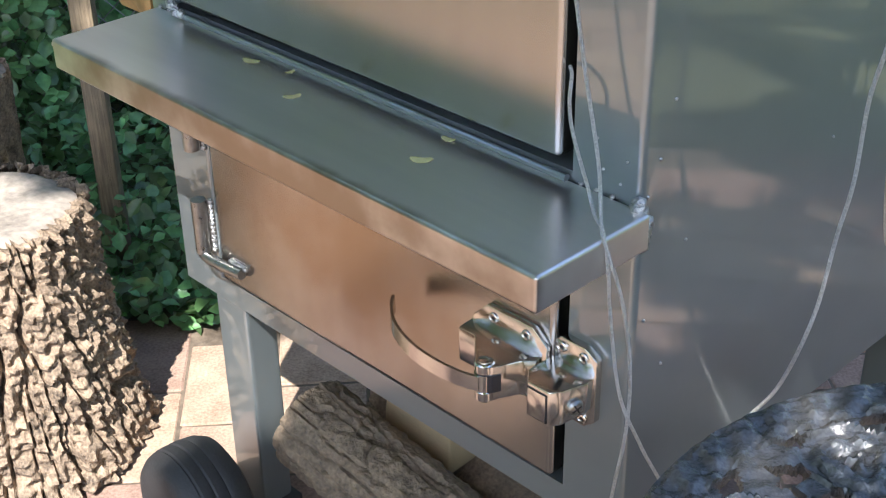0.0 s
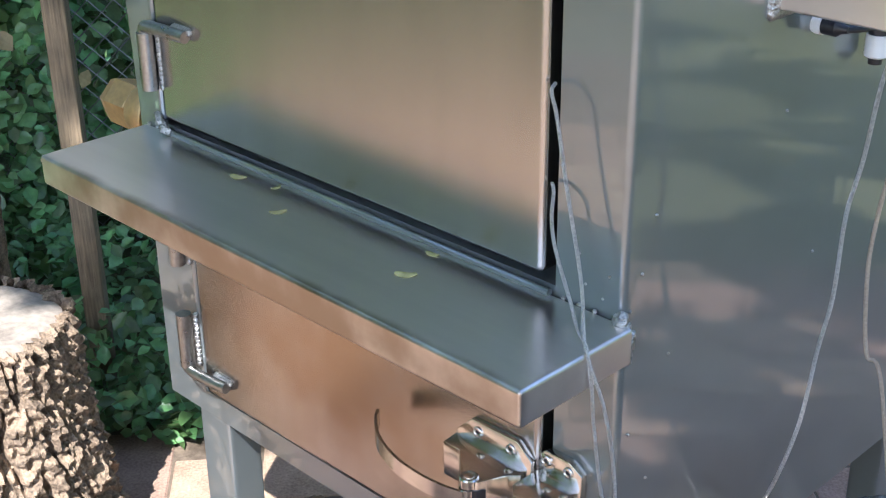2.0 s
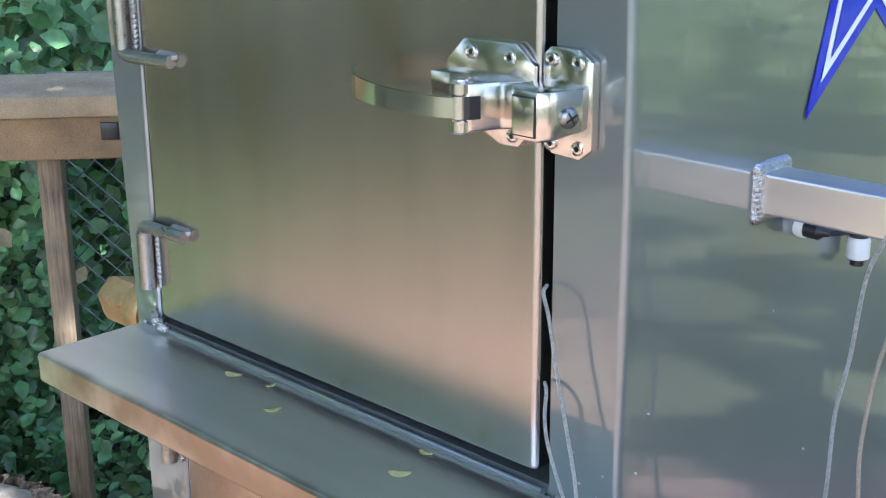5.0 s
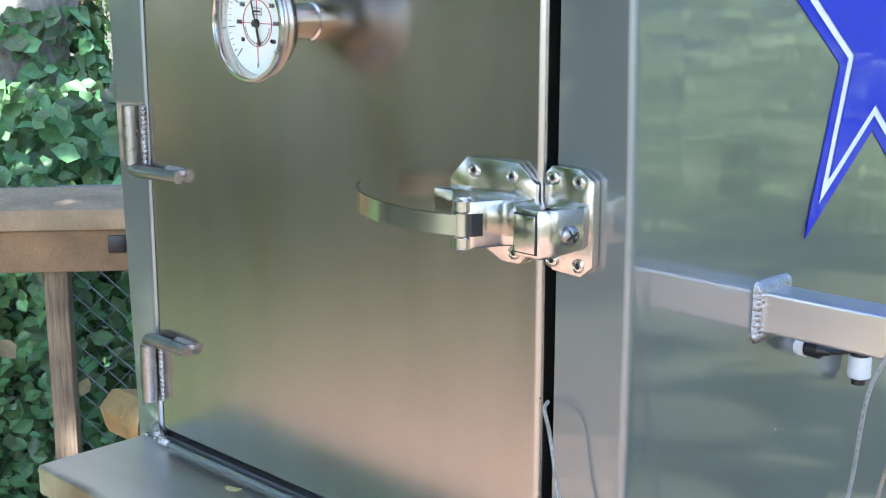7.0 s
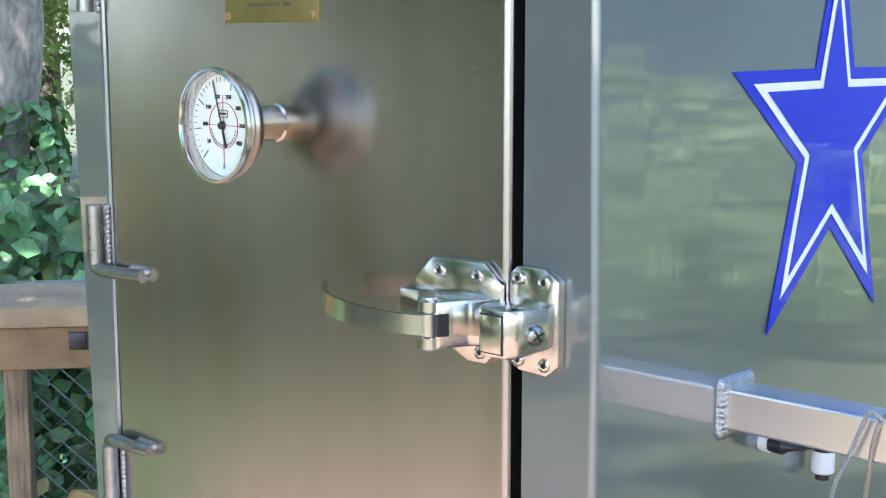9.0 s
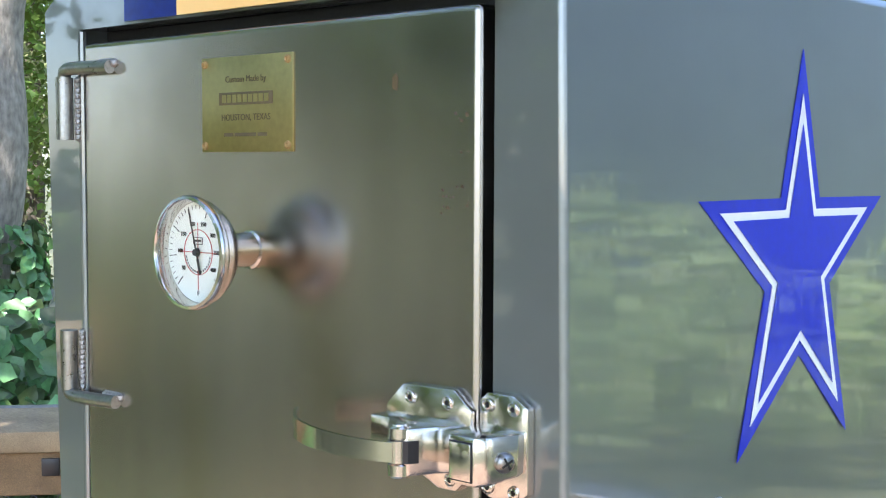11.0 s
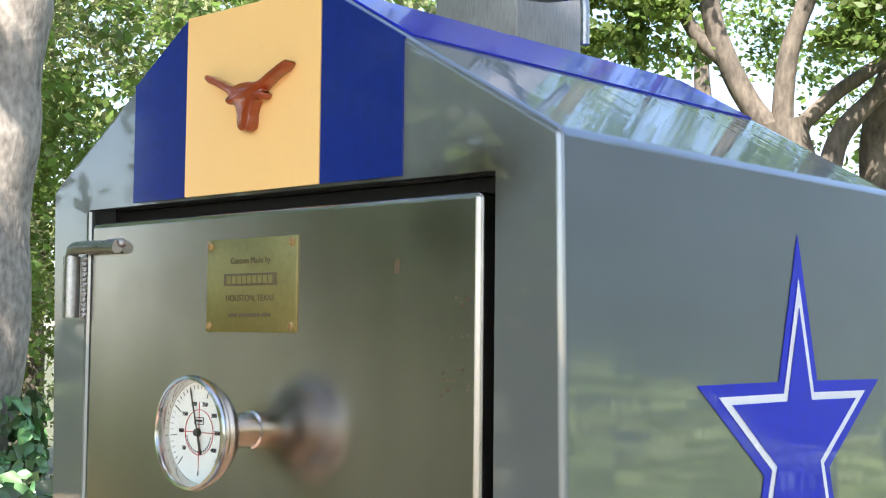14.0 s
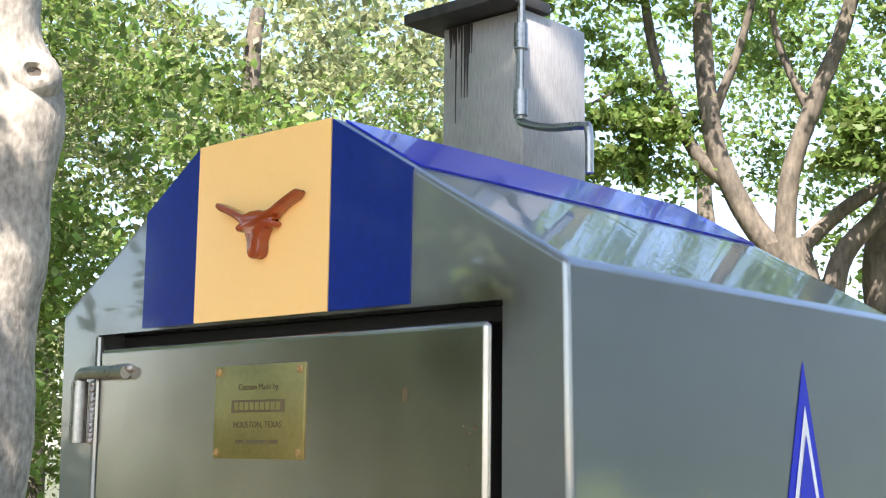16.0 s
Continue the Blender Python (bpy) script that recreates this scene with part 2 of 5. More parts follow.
# firebox door: the pavers' warm reflection, with some heat tint, put into the colour
stain_or_sheen(M_DOOR, (0.0, -0.41, 0.68), (0.46, 0.06, 0.20), (0.29, 0.195, 0.115), 0.8, 0.9)
stain_or_sheen(M_DOOR, (-0.02, -0.41, 0.84), (0.30, 0.06, 0.04), (0.30, 0.20, 0.12), 0.6, 1.0)


# ---------------- builders ----------------
def thing(name, at, label, category, group="", kind=""):
    ob = new(name)
    ob.empty_display_size = 0.05
    ob.location = at
    return tagged(ob, label, category, group, kind)


def part(name, bm, material, parent=None, label="", smooth=True):
    """Links a bmesh, given in world metres, as one mesh object under its thing or part."""
    me = bpy.data.meshes.new(name)
    base = Vector((0, 0, 0))
    up = parent
    while up is not None:
        base += up.location
        up = up.parent
    bmesh.ops.translate(bm, verts=bm.verts, vec=-base)
    bmesh.ops.recalc_face_normals(bm, faces=bm.faces)
    for f in bm.faces:
        f.smooth = smooth
    bm.to_mesh(me)
    bm.free()
    if smooth:
        me.set_sharp_from_angle(angle=radians(35))
    me.materials.append(material)
    ob = new(name, me)
    ob.parent = parent
    if smooth and material in (M_BODY, M_DOOR, M_SHELF, M_RAIL):
        wm = ob.modifiers.new("flat_faces", "WEIGHTED_NORMAL")
        wm.keep_sharp = True
        wm.weight = 100
    if label:
        tagged(ob, label)
    return ob


def box(bm, x0, x1, y0, y1, z0, z1, bevel=0.0, turn=None, seg=2):
    g = bmesh.ops.create_cube(bm, size=1.0)
    vs = g["verts"]
    bmesh.ops.scale(bm, vec=(x1 - x0, y1 - y0, z1 - z0), verts=vs)
    if bevel:
        es = list({e for v in vs for e in v.link_edges})
        r = bmesh.ops.bevel(bm, geom=es, offset=bevel, segments=seg, profile=0.5, affect="EDGES")
        vs = list({v for f in r["faces"] for v in f.verts} | {v for v in vs if v.is_valid})
    if turn:
        bmesh.ops.transform(bm, matrix=turn, verts=vs)
    bmesh.ops.translate(bm, verts=vs, vec=((x0 + x1) / 2, (y0 + y1) / 2, (z0 + z1) / 2))
    return vs


def prism(bm, outline, axis, a, b, bevel=0.0):
    """Extrudes an outline from a to b along axis 0, 1 or 2."""
    def at(p, d):
        q = list(p)
        q.insert(axis, d)
        return q
    lo = [bm.verts.new(at(p, a)) for p in outline]
    hi = [bm.verts.new(at(p, b)) for p in outline]
    n = len(outline)
    fs = [bm.faces.new(lo), bm.faces.new(hi[::-1])]
    fs += [bm.faces.new((lo[i], hi[i], hi[(i + 1) % n], lo[(i + 1) % n])) for i in range(n)]
    if bevel:
        bmesh.ops.recalc_face_normals(bm, faces=fs)
        bmesh.ops.bevel(bm, geom=list({e for f in fs for e in f.edges}), offset=bevel, segments=2, profile=0.5, affect="EDGES")
    return fs


def tube(bm, pts, radius, seg=12, caps=True, flat=1.0):
    """Sweeps a round section along points; radius is a number or one for each point."""
    pts = [Vector(p) for p in pts]
    rad = radius if isinstance(radius, (list, tuple)) else [radius] * len(pts)
    up, rings = None, []
    for i, p in enumerate(pts):
        d = (pts[min(i + 1, len(pts) - 1)] - pts[max(i - 1, 0)]).normalized()
        if up is None:
            up = d.orthogonal().normalized()
        up = (up - d * up.dot(d)).normalized()
        side = d.cross(up)
        rings.append([bm.verts.new(p + (up * math.cos(a) + side * math.sin(a) * flat) * rad[i]) for a in [2 * math.pi * k / seg for k in range(seg)]])
    for a, b in zip(rings, rings[1:]):
        for k in range(seg):
            bm.faces.new((a[k], a[(k + 1) % seg], b[(k + 1) % seg], b[k]))
    if caps:
        bm.faces.new(rings[0][::-1])
        bm.faces.new(rings[-1])


def spline(pts, steps=8):
    """A smooth line through the points."""
    p = [Vector(q) for q in pts]
    p = [p[0] * 2 - p[1]] + p + [p[-1] * 2 - p[-2]]
    out = []
    for i in range(1, len(p) - 2):
        for s in range(steps):
            t = s / steps
            out.append(0.5 * (2 * p[i] + (p[i + 1] - p[i - 1]) * t + (2 * p[i - 1] - 5 * p[i] + 4 * p[i + 1] - p[i + 2]) * t * t
                              + (3 * p[i] - p[i - 1] - 3 * p[i + 1] + p[i + 2]) * t ** 3))
    return out + [p[-2]]


def lathe(bm, profile, centre, axis, seg=40):
    """Turns (radius, along) points round an axis through centre."""
    axis = Vector(axis).normalized()
    u = axis.orthogonal().normalized()
    v = axis.cross(u)
    rings = []
    for r, h in profile:
        if r < 1e-6:
            rings.append([bm.verts.new(Vector(centre) + axis * h)])
        else:
            rings.append([bm.verts.new(Vector(centre) + axis * h + (u * math.cos(2 * math.pi * k / seg) + v * math.sin(2 * math.pi * k / seg)) * r) for k in range(seg)])
    for a, b in zip(rings, rings[1:]):
        for k in range(seg):
            k2 = (k + 1) % seg
            if len(a) == 1:
                bm.faces.new((a[0], b[k2], b[k]))
            elif len(b) == 1:
                bm.faces.new((a[k], a[k2], b[0]))
            else:
                bm.faces.new((a[k], a[k2], b[k2], b[k]))


def words(text, size, m, material, parent, name="lettering"):
    cu = bpy.data.curves.new(name, "FONT")
    cu.body, cu.size, cu.align_x, cu.align_y, cu.extrude = text, size, "CENTER", "CENTER", 0.0004
    tmp = bpy.data.objects.new(name, cu)
    scene.collection.objects.link(tmp)
    bpy.context.view_layer.update()
    me = bpy.data.meshes.new_from_object(tmp.evaluated_get(bpy.context.evaluated_depsgraph_get()))
    bpy.data.objects.remove(tmp)
    me.transform(m)
    base, up = Vector((0, 0, 0)), parent
    while up is not None:
        base += up.location
        up = up.parent
    me.transform(Matrix.Translation(-base))
    me.materials.clear()
    me.materials.append(material)
    ob = new(name, me)
    ob.parent = parent
    return ob


def leaf_mesh(name, places, normals, sizes, material, folded=False, seed=1):
    """Many leaves as one mesh: a pointed quad each, or two halves folded on the midrib."""
    rng = np.random.default_rng(seed)
    n = len(places)
    nrm = normals / np.linalg.norm(normals, axis=1)[:, None]
    a = rng.normal(size=(n, 3))
    t = np.cross(nrm, a)
    t /= np.linalg.norm(t, axis=1)[:, None] + 1e-9
    s = np.cross(nrm, t)
    L = sizes[:, None]
    if folded:
        f = 0.12
        vs = np.stack([places - t * L * 0.5, places - t * L * 0.12 + s * L * 0.36 + nrm * L * f, places + t * L * 0.22 + s * L * 0.28 + nrm * L * f,
                       places + t * L * 0.55 - nrm * L * 0.08, places + t * L * 0.22 - s * L * 0.28 + nrm * L * f, places - t * L * 0.12 - s * L * 0.36 + nrm * L * f], 1).reshape(-1, 3)
        k = np.arange(n)[:, None] * 6
        faces = np.concatenate([k + np.array([[0, 1, 2, 3]]), k + np.array([[0, 3, 4, 5]])])
    else:
        vs = np.stack([places - t * L * 0.5, places + s * L * 0.3 - t * L * 0.05, places + t * L * 0.55, places - s * L * 0.3 - t * L * 0.05], 1).reshape(-1, 3)
        faces = np.arange(n)[:, None] * 4 + np.array([[0, 1, 2, 3]])
    me = bpy.data.meshes.new(name)
    me.vertices.add(len(vs))
    me.vertices.foreach_set("co", vs.ravel())
    me.loops.add(faces.size)
    me.loops.foreach_set("vertex_index", faces.ravel().astype(np.int32))
    me.polygons.add(len(faces))
    me.polygons.foreach_set("loop_start", np.arange(0, faces.size, 4, dtype=np.int32))
    me.update(calc_edges=True)
    me.validate()
    me.materials.append(material)
    return me


# ---------------- ground ----------------
TH = radians(50)
RU, RV = Vector((math.cos(TH), math.sin(TH), 0)), Vector((-math.sin(TH), math.cos(TH), 0))


def yard(u, v, z=0.0):
    """A place in the yard's own axes: u along the patio's edge, v away over the ivy bed."""
    return RU * u + RV * v + Vector((0, 0, z))


bm = bmesh.new()
N = 60
rad = [0.0] + [0.5 * 1.13 ** i for i in range(N)]
rings = []
for r in rad:
    rings.append([bm.verts.new((r * math.cos(a), r * math.sin(a), -0.03 + (0.03 * noise.noise((r * math.cos(a), r * math.sin(a), 0)) if r > 4 else 0)))
                  for a in [2 * math.pi * k / 48 for k in range(48)]] if r else [bm.verts.new((0, 0, -0.03))])
for k in range(48):
    bm.faces.new((rings[0][0], rings[1][k], rings[1][(k + 1) % 48]))
for a, b in zip(rings[1:], rings[2:]):
    for k in range(48):
        bm.faces.new((a[k], b[k], b[(k + 1) % 48], a[(k + 1) % 48]))
tagged(part("ground", bm, M_LAWN), "thin grass and leaf litter of the yard", "ground", kind="structure")

# ---------------- smoker ----------------
DEPTH = 0.80
smoker = thing("smoker", (-0.48, 0.4, 0.0), "large gloss grey steel barbecue smoker with two latched doors", "smoker")


def left_at(z):
    return -0.935 - 0.037 * max(0, (z - 0.93))


def right_at(z):
    return 0.009 * min(1.0, max(0.0, (1.927 - z) / 0.5))


bm = bmesh.new()


def quad(*p):
    bm.faces.new([bm.verts.new(q) for q in p])


def front(x0, x1, z0, z1):
    a = left_at(z0) if x0 is None else x0
    b = left_at(z1) if x0 is None else x0
    if x1 == 0 and z0 < 1.427 < z1:
        quad((a, 0, z0), (right_at(z0), 0, z0), (right_at(1.427), 0, 1.427), (right_at(z1), 0, z1), (b, 0, z1))
    else:
        quad((a, 0, z0), (right_at(z0) if x1 == 0 else x1, 0, z0), (right_at(z1) if x1 == 0 else x1, 0, z1), (b, 0, z1))


DX0, DX1, DZ0, DZ1 = -0.877, -0.089, 0.947, 1.889
FX0, FX1, FZ0, FZ1 = -0.832, -0.086, 0.490, 0.885
BOT = 0.447
front(None, 0, BOT, FZ0)
front(None, FX0, FZ0, FZ1)
front(FX1, 0, FZ0, FZ1)
front(None, 0, FZ1, DZ0)
front(None, DX0, DZ0, 1.427)
front(None, DX0, 1.427, DZ1)
front(DX1, 0, DZ0, DZ1)
front(None, 0, DZ1, 1.927)
TL = left_at(1.927)
quad((TL, 0, 1.927), (0, 0, 1.927), (-0.37, 0, 2.14), (-0.64, 0, 2.14))
ring = [(left_at(BOT), BOT), (right_at(BOT), BOT), (right_at(1.427), 1.427), (0, 1.927), (-0.37, 2.14), (-0.64, 2.14), (TL, 1.927)]
levels = [BOT, FZ0, FZ1, DZ0, 1.427, DZ1, 1.927]
for (x0, z0), (x1, z1) in zip(ring, ring[1:] + ring[:1]):
    if z0 < 1.9 and z1 < 1.93 and x0 > -0.1 and x1 > -0.1 or (x0 < -0.9 and x1 < -0.9):
        continue
    quad((x0, 0, z0), (x1, 0, z1), (x1, DEPTH, z1), (x0, DEPTH, z0))
for z0, z1 in zip(levels, levels[1:]):
    for side in (right_at, left_at):
        quad((side(z0), 0, z0), (side(z1), 0, z1), (side(z1), DEPTH, z1), (side(z0), DEPTH, z0))
back = [(left_at(BOT), BOT)] + [(right_at(z), z) for z in levels] + [(-0.37, 2.14), (-0.64, 2.14)] + [(left_at(z), z) for z in levels[:0:-1]]
bm.faces.new([bm.verts.new((x, DEPTH, z)) for x, z in back])
for x0, x1, z0, z1 in ((DX0, DX1, DZ0, DZ1), (FX0, FX1, FZ0, FZ1)):
    for p, q in (((x0, z0), (x1, z0)), ((x1, z0), (x1, z1)), ((x1, z1), (x0, z1)), ((x0, z1), (x0, z0))):
        quad((p[0], 0, p[1]), (q[0], 0, q[1]), (q[0], 0.06, q[1]), (p[0], 0.06, p[1]))
bmesh.ops.remove_doubles(bm, verts=bm.verts, dist=0.0005)
bmesh.ops.recalc_face_normals(bm, faces=bm.faces)
corner = [e for e in bm.edges if len(e.link_faces) == 2 and e.calc_face_angle(0) > radians(20)
          and (all(abs(v.co.x - 0.005) < 0.0055 for v in e.verts) or all(v.co.z > 1.92 for v in e.verts))]
bmesh.ops.bevel(bm, geom=corner, offset=0.009, segments=4, profile=0.5, affect="EDGES")
body = part("body", bm, M_BODY, smoker, "glossy blue-grey brushed steel shell")
for x0, x1, z0, z1 in ((DX0, DX1, DZ0, DZ1), (FX0, FX1, FZ0, FZ1)):
    bm = bmesh.new()
    box(bm, x0 + 0.001, x1 - 0.001, 0.045, 0.058, z0 + 0.001, z1 - 0.001)
    part("door_gasket", bm, M_BLACK, smoker, "sooty black gasket", smooth=False)

# stripes and panel above the door
slope_r = (2.14 - 1.927) / 0.37
slope_l = (2.14 - 1.927) / (-0.64 - TL)
for nm, ol, m, lab in (
        ("stripe", [(-0.762, 1.893), (-0.641, 1.893), (-0.641, 2.1375), (-0.762, 2.1375 - slope_l * 0.121)], M_BLUE, "dark blue vinyl stripe"),
        ("stripe", [(-0.369, 1.893), (-0.229, 1.893), (-0.229, 2.1375 - slope_r * 0.141), (-0.369, 2.1375)], M_BLUE, "dark blue vinyl stripe"),
        ("panel", [(-0.640, 1.893), (-0.370, 1.893), (-0.370, 2.139), (-0.640, 2.139)], M_YELLOW, "glossy cream yellow enamel panel")):
    bm = bmesh.new()
    prism(bm, ol, 1, -0.003 if m is M_BLUE else -0.004, 0.002)
    part(nm, bm, m, smoker, lab, smooth=False)
bm = bmesh.new()
up = Vector((0.213, 0, 0.37)).normalized() * 0.002
a, b = Vector((-0.362, 0.012, 2.14 - slope_r * 0.008)), Vector((-0.229, 0.012, 2.14 - slope_r * 0.141))
a2, b2 = a + Vector((0, DEPTH - 0.02, 0)), b + Vector((0, DEPTH - 0.02, 0))
vs = [bm.verts.new(p + up * k) for k in (0.2, 1.4) for p in (a, b, b2, a2)]
for f in ((0, 1, 2, 3), (4, 5, 6, 7), (0, 1, 5, 4), (1, 2, 6, 5), (2, 3, 7, 6), (3, 0, 4, 7)):
    bm.faces.new([vs[i] for i in f])
# same vinyl as the front stripes; the slope's extra light is in the brighter blue
part("roof_stripe", bm, M_STAR, smoker, "blue vinyl stripe along the roof slope, brightened for its angle to the light", smooth=False)

# long-horned emblem
bm = bmesh.new()
half = [(0.0, -0.043), (0.007, -0.042), (0.0125, -0.037), (0.0138, -0.029), (0.0135, -0.021), (0.019, -0.008), (0.024, -0.003), (0.034, -0.006), (0.041, -0.003),
        (0.041, 0.003), (0.033, 0.006), (0.040, 0.010), (0.060, 0.0170), (0.080, 0.0215), (0.089, 0.026), (0.090, 0.031), (0.085, 0.034), (0.070, 0.0305), (0.050, 0.0255), (0.034, 0.0205), (0.022, 0.0185), (0.010, 0.021)]
ol = half + [(0.0, 0.021)] + [(-x, z) for x, z in reversed(half[1:])]
prism(bm, [(-0.497 + x * 0.92, 2.011 + z + max(0.0, abs(x) - 0.03) * 0.12) for x, z in ol], 1, -0.023, -0.003, bevel=0.0042)
part("emblem", bm, M_RUSTRED, smoker, "burnt orange raised horned emblem")

# star on the side
star = [(0.5042, 1.847), (0.4459, 1.655), (0.253, 1.654), (0.4053, 1.54), (0.3384, 1.335), (0.4935, 1.452), (0.6277, 1.335), (0.5779, 1.54), (0.7341, 1.654), (0.5493, 1.655)]


def inset(d):
    """The star's outline moved inwards by d all round."""
    out, n = [], len(star)
    for k in range(n):
        a, b, c = (Vector(star[q % n]) for q in (k - 1, k, k + 1))
        e, f = (b - a).normalized(), (c - b).normalized()
        n0, n1 = Vector((-e.y, e.x)), Vector((-f.y, f.x))
        m = (n0 + n1).normalized()
        out.append(tuple(b + m * (d / m.dot(n0))))
    return out


for ol, x, m, lab in ((star, 0.0012, M_STAR, "blue star decal"), (inset(0.0150), 0.0022, M_WHITE, "white star outline"), (inset(0.0250), 0.0032, M_STAR, "blue star centre")):
    bm = bmesh.new()
    for xx in (x - 0.001, x):
        hub = bm.verts.new((xx + 0.018 * (1.927 - 1.56), 0.490, 1.56))
        rim = [bm.verts.new((xx + 0.018 * (1.927 - p[1]), *p)) for p in ol]
        for k in range(len(rim)):
            bm.faces.new((hub, rim[k], rim[(k + 1) % len(rim)]))
    part("star_layer", bm, m, smoker, lab, smooth=False)


# doors
def door(x0, x1, z0, z1, name, label):
    bm = bmesh.new()
    box(bm, x0, x1, -0.012, 0.040, z0, z1, bevel=0.009, seg=4)
    return part(name, bm, M_DOOR, smoker, label)


up_door = door(-0.853, -0.100, 0.961, 1.867, "upper_door", "brushed steel door with heat stains and scratches")
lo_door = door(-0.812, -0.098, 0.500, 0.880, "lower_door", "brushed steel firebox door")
bm = bmesh.new()
tube(bm, [(-0.866, -0.002, 0.955), (-0.866, -0.002, 1.41), (-0.868, -0.002, 1.885)], 0.007, 10)
part("door_bead", bm, M_BODY, smoker)
bm = bmesh.new()
tube(bm, [(-0.824, -0.002, 0.495), (-0.824, -0.002, 0.87)], 0.006, 10)
part("door_bead", bm, M_BODY, smoker)
bm = bmesh.new()
tube(bm, [(-0.862, -0.007, 0.9395), (-0.092, -0.007, 0.9395)], 0.005, 10)
part("sill_bar", bm, M_BODY, smoker)
bm = bmesh.new()
for i in range(7):
    bmesh.ops.create_icosphere(bm, subdivisions=1, radius=0.008, matrix=Matrix.Translation((-0.868 + 0.004 * i, -0.012 - 0.002 * (i % 3), 0.962 - 0.003 * i)))
tagged(part("weld", bm, M_WELD, smoker, "pale rough weld bead"), kind="stuff")


def hinge(x, z0, z1, arm_z, end_x):
    """A barrel on the frame with a bent rod that is welded to the door."""
    bm = bmesh.new()
    tube(bm, [(x, -0.024, z0), (x, -0.024, z1)], 0.0125, 16)
    h = part("hinge", bm, M_ROD, smoker, "welded steel barrel hinge")
    bm = bmesh.new()
    s = 1 if arm_z > z1 else -1
    z = z1 if s > 0 else z0
    tube(bm, spline([(x, -0.024, z - s * 0.01), (x, -0.024, z + s * 0.004), (x + 0.006, -0.025, arm_z - s * 0.001), (x + 0.02, -0.026, arm_z + s * 0.001),
                     (x + 0.06, -0.024, arm_z + s * 0.001), (end_x, -0.020, arm_z)], 5), 0.0095, 12)
    part("hinge_arm", bm, M_ROD, h)
    bm = bmesh.new()
    for i in range(12):
        bmesh.ops.create_icosphere(bm, subdivisions=1, radius=0.0065, matrix=Matrix.Translation((x + 0.013, -0.010, z0 + (z1 - z0) * (i + 0.5) / 12)))
    for i in range(8):
        bmesh.ops.create_icosphere(bm, subdivisions=1, radius=0.007, matrix=Matrix.Translation((end_x - 0.035 + 0.005 * i, -0.013, arm_z + 0.006)))
    tagged(part("weld", bm, M_WELD, h), kind="stuff")


hinge(-0.882, 1.730, 1.819, 1.830, -0.773)
hinge(-0.879, 1.368, 1.454, 1.361, -0.767)
hinge(-0.861, 1.009, 1.096, 1.107, -0.763)
hinge(-0.838, 0.545, 0.640, 0.540, -0.742)
hinge(-0.838, 0.728, 0.812, 0.822, -0.745)


def screw(bm, x, y, z, r=0.0075):
    lathe(bm, [(0.0, 0.0005), (r * 0.3, 0.0005), (r * 0.42, 0.002), (r * 0.72, 0.0015), (r * 0.85, 0.0028), (r, 0.002), (r, -0.002)], (x, y, z), (0, -1, 0), 14)


